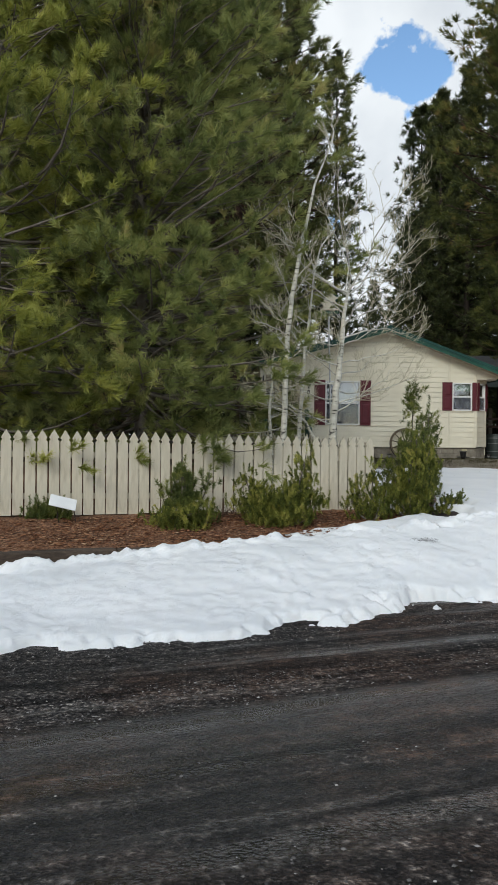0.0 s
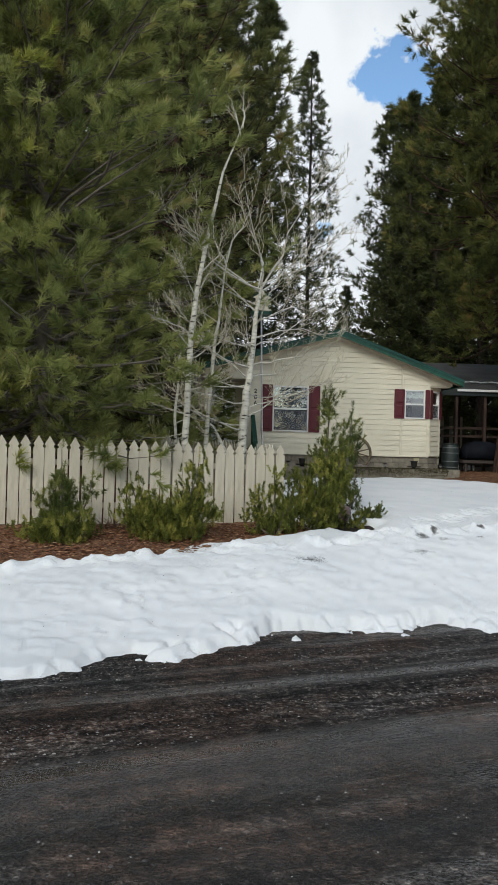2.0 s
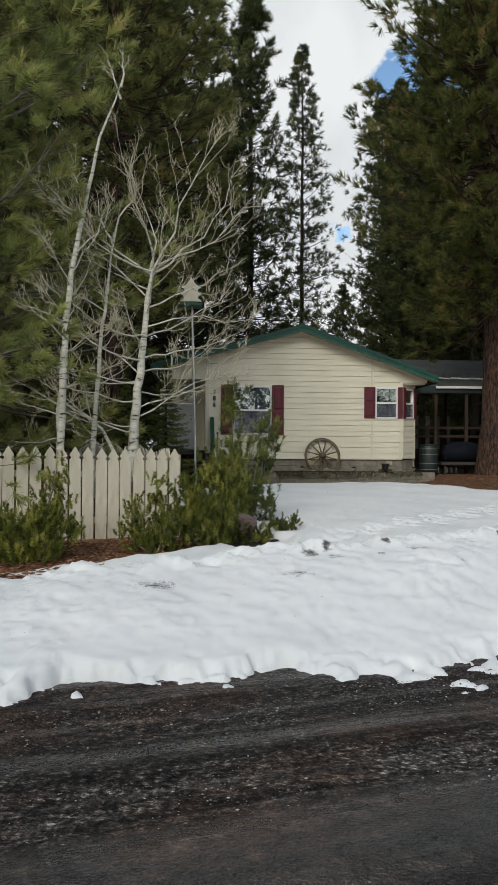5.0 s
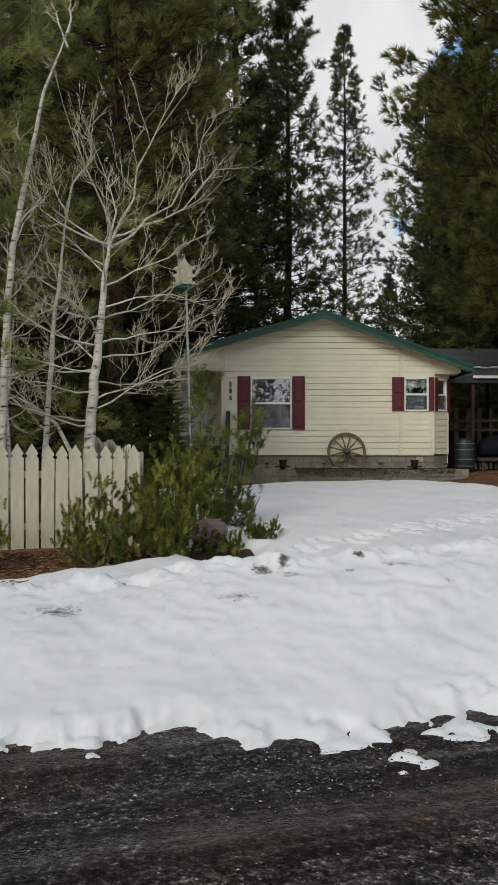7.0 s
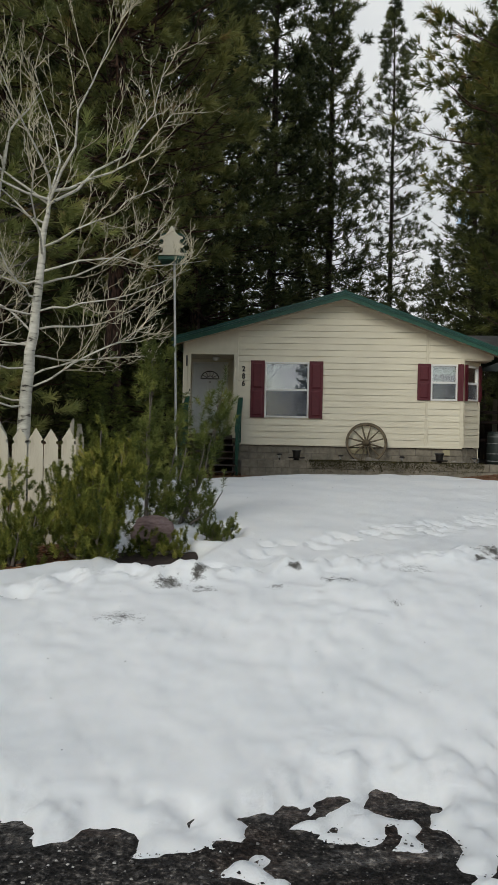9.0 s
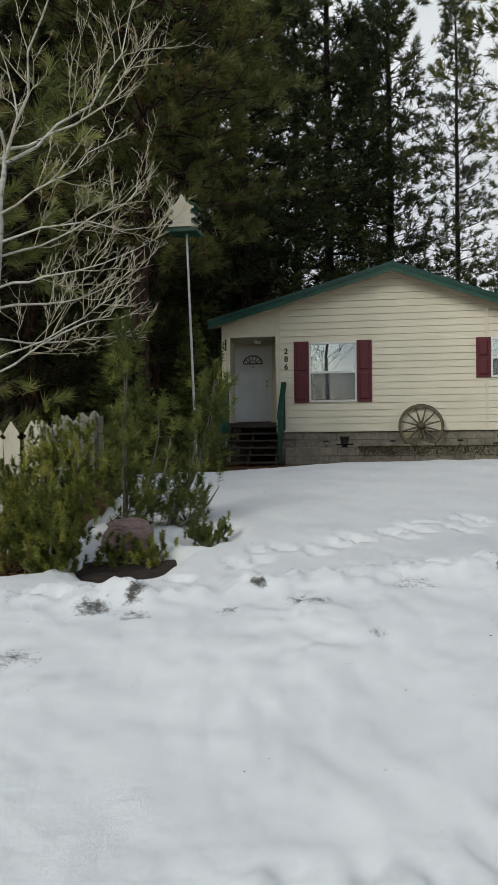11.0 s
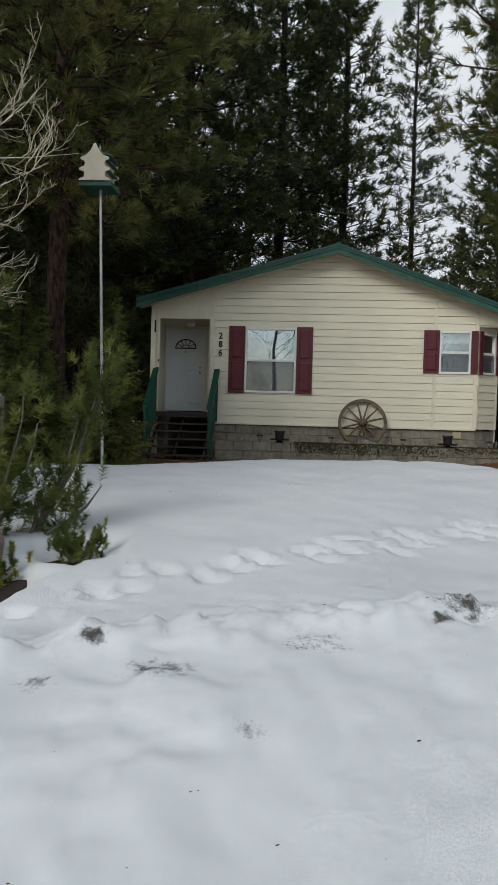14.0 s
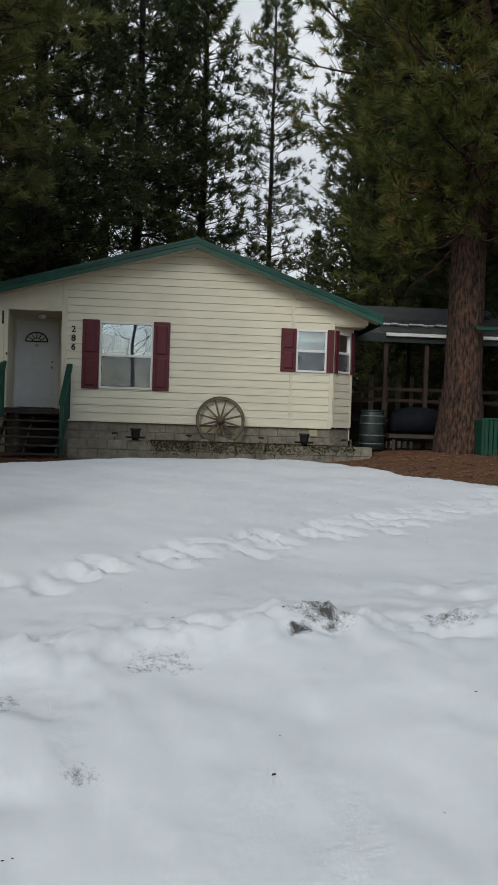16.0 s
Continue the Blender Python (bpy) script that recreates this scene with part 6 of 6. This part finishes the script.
# ---- shrubs ----
def shrub(name, x, y, z, stems, seed, material, label, nlen=0.043, width=0.0062, n=95, shoot=0.125, category="shrub", group="", bark=TWIG, fork=6, jitter=0.085):
    """Dwarf pine: bent stems that carry bottle-brush shoots. stems: (dx, dy, height, spread, shoots)."""
    rng = np.random.default_rng(seed)
    wood = Limbs()
    B, A, S = [], [], []
    for dx, dy, h, sp, cnt in stems:
        t = np.linspace(0, 1, 7)
        tip = np.array([dx, dy, h])
        pts = np.outer(t, tip) + np.outer(np.sin(t * np.pi) * 0.12, [dx * 1.2, dy * 1.2, -0.3 * h])
        pts[1:] += rng.normal(0, 0.012, (6, 3))
        wood.tube(pts, 0.018 * (1 - t) + 0.005, 5)
        for k in range(cnt):
            u = rng.uniform(0.10, 1.0) ** 0.8
            b = np.array([np.interp(u, t, pts[:, i]) for i in range(3)])
            az = rng.uniform(0, 2 * np.pi)
            rr = sp * (1.1 - 0.85 * u) * rng.uniform(0.3, 1.0)
            e = b + np.array([math.cos(az) * rr, math.sin(az) * rr, rng.uniform(0.1, 0.7) * rr + 0.02])
            wood.tube(np.array([b, (b + e) / 2 + [0, 0, -0.02], e]), [0.006, 0.005, 0.003], 3)
            for j in range(fork):
                ax = unit(np.array([math.cos(az) * 0.5, math.sin(az) * 0.5, 1.2]) + rng.normal(0, 0.30, 3))
                B.append(e + rng.normal(0, jitter, 3) - ax * shoot * 0.4)
                A.append(ax)
                S.append(shoot * rng.uniform(0.6, 1.25))
        B.append(tip), A.append(unit(np.array([dx * 0.2, dy * 0.2, 1.0]))), S.append(shoot * 1.6)
    B, A, S = np.array(B), np.array(A), np.array(S)
    v = needles(rng, B, A, S, n, nlen, width, (50, 90))
    t = thing(name, label, category, group, (x, y, z))
    link("branch_frame", wood.mesh("branch_frame"), bark, t)
    link("foliage", needle_mesh("foliage", [v]), material, t)
    return t


M = "mugo pines"
# small pine with tufted arms, and the low mugo under it
shrub("pine_sapling", -4.75, -14.35, 0.14, [(0.02, 0, 1.28, 0.10, 7), (0.05, 0.0, 0.95, 0.22, 9), (-0.14, 0, 0.60, 0.16, 7), (0.42, 0.03, 0.82, 0.08, 6), (-0.28, 0.05, 0.48, 0.12, 5)], 71, NEEDLE_FIR,
      "dark little pine sapling with tufted arms before the fence", 0.085, 0.0060, 80, 0.09, group="young pines", fork=6)
shrub("mugo_pine", -4.72, -14.75, 0.06, [(-0.42, 0, 0.26, 0.24, 15), (-0.18, -0.1, 0.36, 0.26, 16), (0.1, -0.1, 0.38, 0.26, 16), (0.38, 0, 0.34, 0.24, 15), (0.0, 0.1, 0.3, 0.3, 12)], 72, NEEDLE_MUGO,
      "low spreading mugo pine in the mulch bed", group=M)
shrub("mugo_pine", -3.30, -14.30, 0.08, [(-0.55, 0, 0.46, 0.26, 24), (-0.3, -0.12, 0.50, 0.30, 26), (0.0, -0.15, 0.50, 0.30, 26), (0.28, -0.05, 0.66, 0.26, 26), (0.46, 0.05, 0.95, 0.20, 24), (0.42, 0.0, 1.20, 0.13, 18),
      (-0.50, 0.05, 0.85, 0.08, 10), (-0.2, 0.1, 0.6, 0.24, 20), (0.1, 0.1, 0.62, 0.26, 20), (0.62, -0.05, 0.5, 0.22, 20), (-0.1, -0.25, 0.3, 0.30, 20), (0.35, -0.22, 0.34, 0.28, 20)], 73, NEEDLE_MUGO, "broad mugo pine with upright leaders before the fence", group=M)
shrub("mugo_pine", -0.98, -13.50, 0.16, [(0.04, 0, 1.38, 0.10, 18), (-0.24, 0.05, 1.0, 0.15, 16), (0.26, 0, 1.22, 0.11, 18), (-0.38, -0.05, 0.85, 0.18, 20), (0.32, 0.05, 0.95, 0.14, 18), (0.1, -0.2, 0.70, 0.2, 18),
      (-0.15, -0.2, 0.75, 0.22, 20), (-0.5, 0, 0.52, 0.2, 16), (0.08, 0.2, 0.9, 0.18, 14), (-0.05, 0, 1.1, 0.14, 16)], 74, NEEDLE_MUGO, "tall upright mugo pine at the end of the fence", group=M)
shrub("pine_sapling", -0.41, -12.05, 0.38, [(0.42, 0.95, 1.74, 0.13, 22), (0.36, 0.80, 1.55, 0.17, 18), (0.25, 0.5, 1.05, 0.18, 12), (0.10, 0.1, 0.45, 0.10, 4), (0.48, 0.40, 0.46, 0.05, 5), (0.30, 0.1, 0.26, 0.06, 3)], 75, NEEDLE_FIR,
      "leaning young pine standing in snow by the boulder", 0.075, 0.0068, 70, 0.15, group="young pines", fork=3)
shrub("mugo_pine", -1.72, -13.75, 0.14, [(-0.25, 0, 0.62, 0.14, 14), (0.0, 0, 0.88, 0.10, 12), (0.25, 0, 0.58, 0.14, 12), (-0.35, -0.05, 0.4, 0.14, 10), (0.1, -0.1, 0.42, 0.18, 12)], 76, NEEDLE_MUGO, "small open mugo pine before the fence", group=M)
# behind the boulder
shrub("pine_sapling", -0.72, -12.36, 0.34, [(0.06, 0, 2.02, 0.14, 18), (0.03, 0, 1.72, 0.24, 13), (0.02, 0, 1.3, 0.26, 7), (0.34, 0.2, 1.28, 0.20, 10), (0.42, 0.25, 1.0, 0.20, 8), (0.0, 0.1, 0.9, 0.06, 2)], 77, NEEDLE_FIR,
      "slim young pine with bare lower stems behind the boulder", 0.085, 0.007, 64, 0.12, group="young pines", fork=4)
shrub("mugo_pine", 0.06, -12.30, 0.32, [(0.16, 0, 0.14, 0.09, 7), (0.0, 0, 0.17, 0.10, 8), (0.22, 0.05, 0.20, 0.04, 3), (-0.12, 0, 0.12, 0.08, 6)], 80, NEEDLE_FIR, "tiny dwarf pine poking through the snow", 0.036, 0.006, 80, 0.08, group=M, fork=4, jitter=0.04)
shrub("mugo_pine", -0.46, -12.96, 0.26, [(0.10, -0.05, 0.03, 0.07, 5), (-0.20, -0.02, 0.04, 0.10, 6), (0.26, 0.1, 0.10, 0.07, 5)], 81, NEEDLE_MUGO, "low dwarf pine below the boulder", group=M, shoot=0.09)
shrub("juniper", -6.75, -14.35, 0.14, [(-0.2, 0, 0.2, 0.22, 14), (0.05, 0, 0.26, 0.24, 16), (0.25, 0, 0.2, 0.2, 14)], 82, NEEDLE_FIR, "low dark juniper under the white sign", category="shrub")


def fir(seed, h, r):
    """Young fir: drooping whorls of flat sprays that turn up at the tips."""
    rng = np.random.default_rng(seed)
    wood = Limbs()
    wood.tube([(0, 0, 0), (0.02, 0, h * 0.5), (0, 0.02, h)], [0.045, 0.028, 0.006], 6)
    B, A, S = [], [], []
    z = 0.06
    while z < h:
        q = z / h
        for k in range(9):
            az = rng.uniform(0, 2 * np.pi)
            L = r * (1.03 - q) * rng.uniform(0.6, 1.12)
            p0 = np.array([0, 0, z + rng.uniform(0, 0.08)])
            t = np.linspace(0, 1, 5)
            out = np.array([math.cos(az), math.sin(az), 0])
            pts = p0 + out * (t * L)[:, None]
            pts[:, 2] += L * ((0.30 * q - 0.42) * t + 0.30 * t ** 2.5)
            wood.tube(pts, 0.008 * (1 - t) + 0.002, 3)
            m = max(4, int(L / 0.05))
            for j in range(m):
                u = (j + 0.7) / m
                b = np.array([np.interp(u, t, pts[:, i]) for i in range(3)])
                for g in (1, -1):
                    sd = np.array([-math.sin(az), math.cos(az), 0]) * g
                    B.append(b), A.append(unit(out * rng.uniform(0.5, 1.0) + sd * rng.uniform(0.4, 1.0) + [0, 0, rng.uniform(-0.45, 0.25)])), S.append((0.09 + 0.20 * L * (1 - u)) * rng.uniform(0.7, 1.2))
        z += 0.10
    v = needles(rng, np.array(B), np.array(A), np.array(S), 26, 0.036, 0.0075, (40, 80))
    return wood.mesh("trunk"), needle_mesh("crown", [v])


f1 = fir(91, 3.0, 0.92)
for x, y, s, lab in ((-1.85, -4.4, 1.06, "dark young fir beside the porch steps"), (-2.75, -5.4, 0.9, "dark young fir behind the birdhouse pole"), (-3.6, -4.0, 1.05, "dark young fir at the edge of the woods")):
    tree("fir_tree", f1, x, y, BARK_DARK, NEEDLE_FIR, lab, x * 70, s, "young firs")

# dry brush in the bed
rg = np.random.default_rng(95)
brush = Limbs()
for k in range(150):
    a, L = rg.uniform(0, 2 * np.pi), rg.uniform(0.15, 0.36)
    p = np.array([rg.normal(0, 0.10), rg.normal(0, 0.06), 0.0])
    e = p + np.array([math.cos(a) * L * 0.8, math.sin(a) * L * 0.6, rg.uniform(0.08, 0.30)])
    brush.tube(np.array([p, (p + e) / 2 + [0, 0, 0.06], e]), [0.004, 0.003, 0.0015], 3)
tagged(link("dry_shrub", brush.mesh("dry_shrub"), DRY, place=pose(-4.05, -13.75, 0.16)), "dry leafless twiggy shrub in the mulch bed", "shrub")


# ---- loose gravel, mulch chips, needles ----
def scatter(rng, n, fu, size, flat=0.6, long=1.0):
    """Small faceted bits at places given by fu: one joined mesh."""
    x, y, z = fu(rng, n)
    n = len(x)
    s = size[0] * (size[1] / size[0]) ** (rng.random(n) ** 2.2)
    o = np.array([(1, 0, 0), (0, 1, 0), (-1, 0, 0), (0, -1, 0), (0, 0, 1), (0, 0, -1)], float)
    v = o[None] * rng.uniform(0.6, 1.2, (n, 6, 1))
    v[:, :, 0] *= long
    v[:, :, 2] *= flat
    a = rng.uniform(0, 2 * np.pi, n)
    c, d = np.cos(a)[:, None], np.sin(a)[:, None]
    vx, vy = v[:, :, 0] * c - v[:, :, 1] * d, v[:, :, 0] * d + v[:, :, 1] * c
    p = np.stack([vx, vy, v[:, :, 2]], -1) * s[:, None, None] + np.stack([x, y, z], -1)[:, None, :]
    f = np.array([(0, 1, 4), (1, 2, 4), (2, 3, 4), (3, 0, 4)] + ([(1, 0, 5), (2, 1, 5), (3, 2, 5), (0, 3, 5)] if n < 20000 else []))
    faces = (np.arange(n)[:, None, None] * 6 + f[None]).reshape(-1, 3)
    return p.reshape(-1, 3), faces


def on_road(rng, n):
    u, v = rng.uniform(-16, 5, n * 3), rng.uniform(-24.5, -16.6, n * 3)
    x, y = from_road(u, v)
    dens = np.interp(v + 0.25 * fbm(u, v, 2.5, 3, 2), [-25, -22.5, -21.2, -20.7, -20.4, -20.1, -19.9, -19.3, -19.1, -18.6, -17.9, -17.4, -16.6], [0.30, 0.32, 0.35, 0.08, 0.16, 0.10, 0.03, 0.04, 0.8, 1.0, 0.7, 0.8, 1.0])
    keep = dens * (0.75 + 0.5 * fbm(u, v, 0.8, 5, 2)) > rng.random(n * 3)
    x, y = x[keep][:n], y[keep][:n]
    return x, y, ground_z(x, y) + 0.012


tagged(link("gravel", mesh_of("gravel", *scatter(np.random.default_rng(101), 62000, on_road, (0.004, 0.0135))), ROADSTONE), "loose dark and pale gravel on the road", "gravel", kind="stuff")


def on_bed(rng, n):
    u, v = rng.uniform(-14, -4.8, n), rng.uniform(-13.7, -11.9, n)
    x, y = from_road(u, v)
    return x, y, ground_z(x, y) + 0.03 + rng.uniform(0, 0.02, n)


tagged(link("mulch_chips", mesh_of("mulch_chips", *scatter(np.random.default_rng(102), 8000, on_bed, (0.010, 0.035), 0.3, 2.2)), CHIP), "loose reddish bark chips in the bed", "mulch", kind="stuff")


def on_yard(rng, n):
    x, y = rng.uniform(-2.5, 12, n), rng.uniform(-10, 2.5, n)
    keep = (snow_z(x, y)[1] < 0.02) & ~((x > -0.55) & (x < 5.9) & (y > -0.85)) & ~((x > -2.2) & (x < 5.7) & (y > -0.05))
    x, y = x[keep], y[keep]
    return x, y, ground_z(x, y) + 0.005


x, y, z = on_yard(np.random.default_rng(103), 16000)
tagged(link("needle_litter", mesh_of("needle_litter", *scatter(np.random.default_rng(104), len(x), lambda r, n: (x, y, z), (0.012, 0.045), 0.12, 3.0)), CHIP), "fallen brown pine needles and cones on bare ground", "needles", kind="stuff")


def on_snow(rng, n):
    x, y = rng.uniform(-6, 7, n * 2), rng.uniform(-18.5, -3, n * 2)
    t, ins = snow_z(x, y)
    keep = ins > 0.3
    x, y, t = x[keep][:n], y[keep][:n], t[keep][:n]
    return x, y, t + 0.002


x2, y2, z2 = on_snow(np.random.default_rng(105), 260)
tagged(link("snow_specks", mesh_of("snow_specks", *scatter(np.random.default_rng(106), len(x2), lambda r, n: (x2, y2, z2), (0.003, 0.007), 0.4, 1.8)), BARK_DARK), "bits of bark and needles fallen on the snow", "debris", kind="stuff")
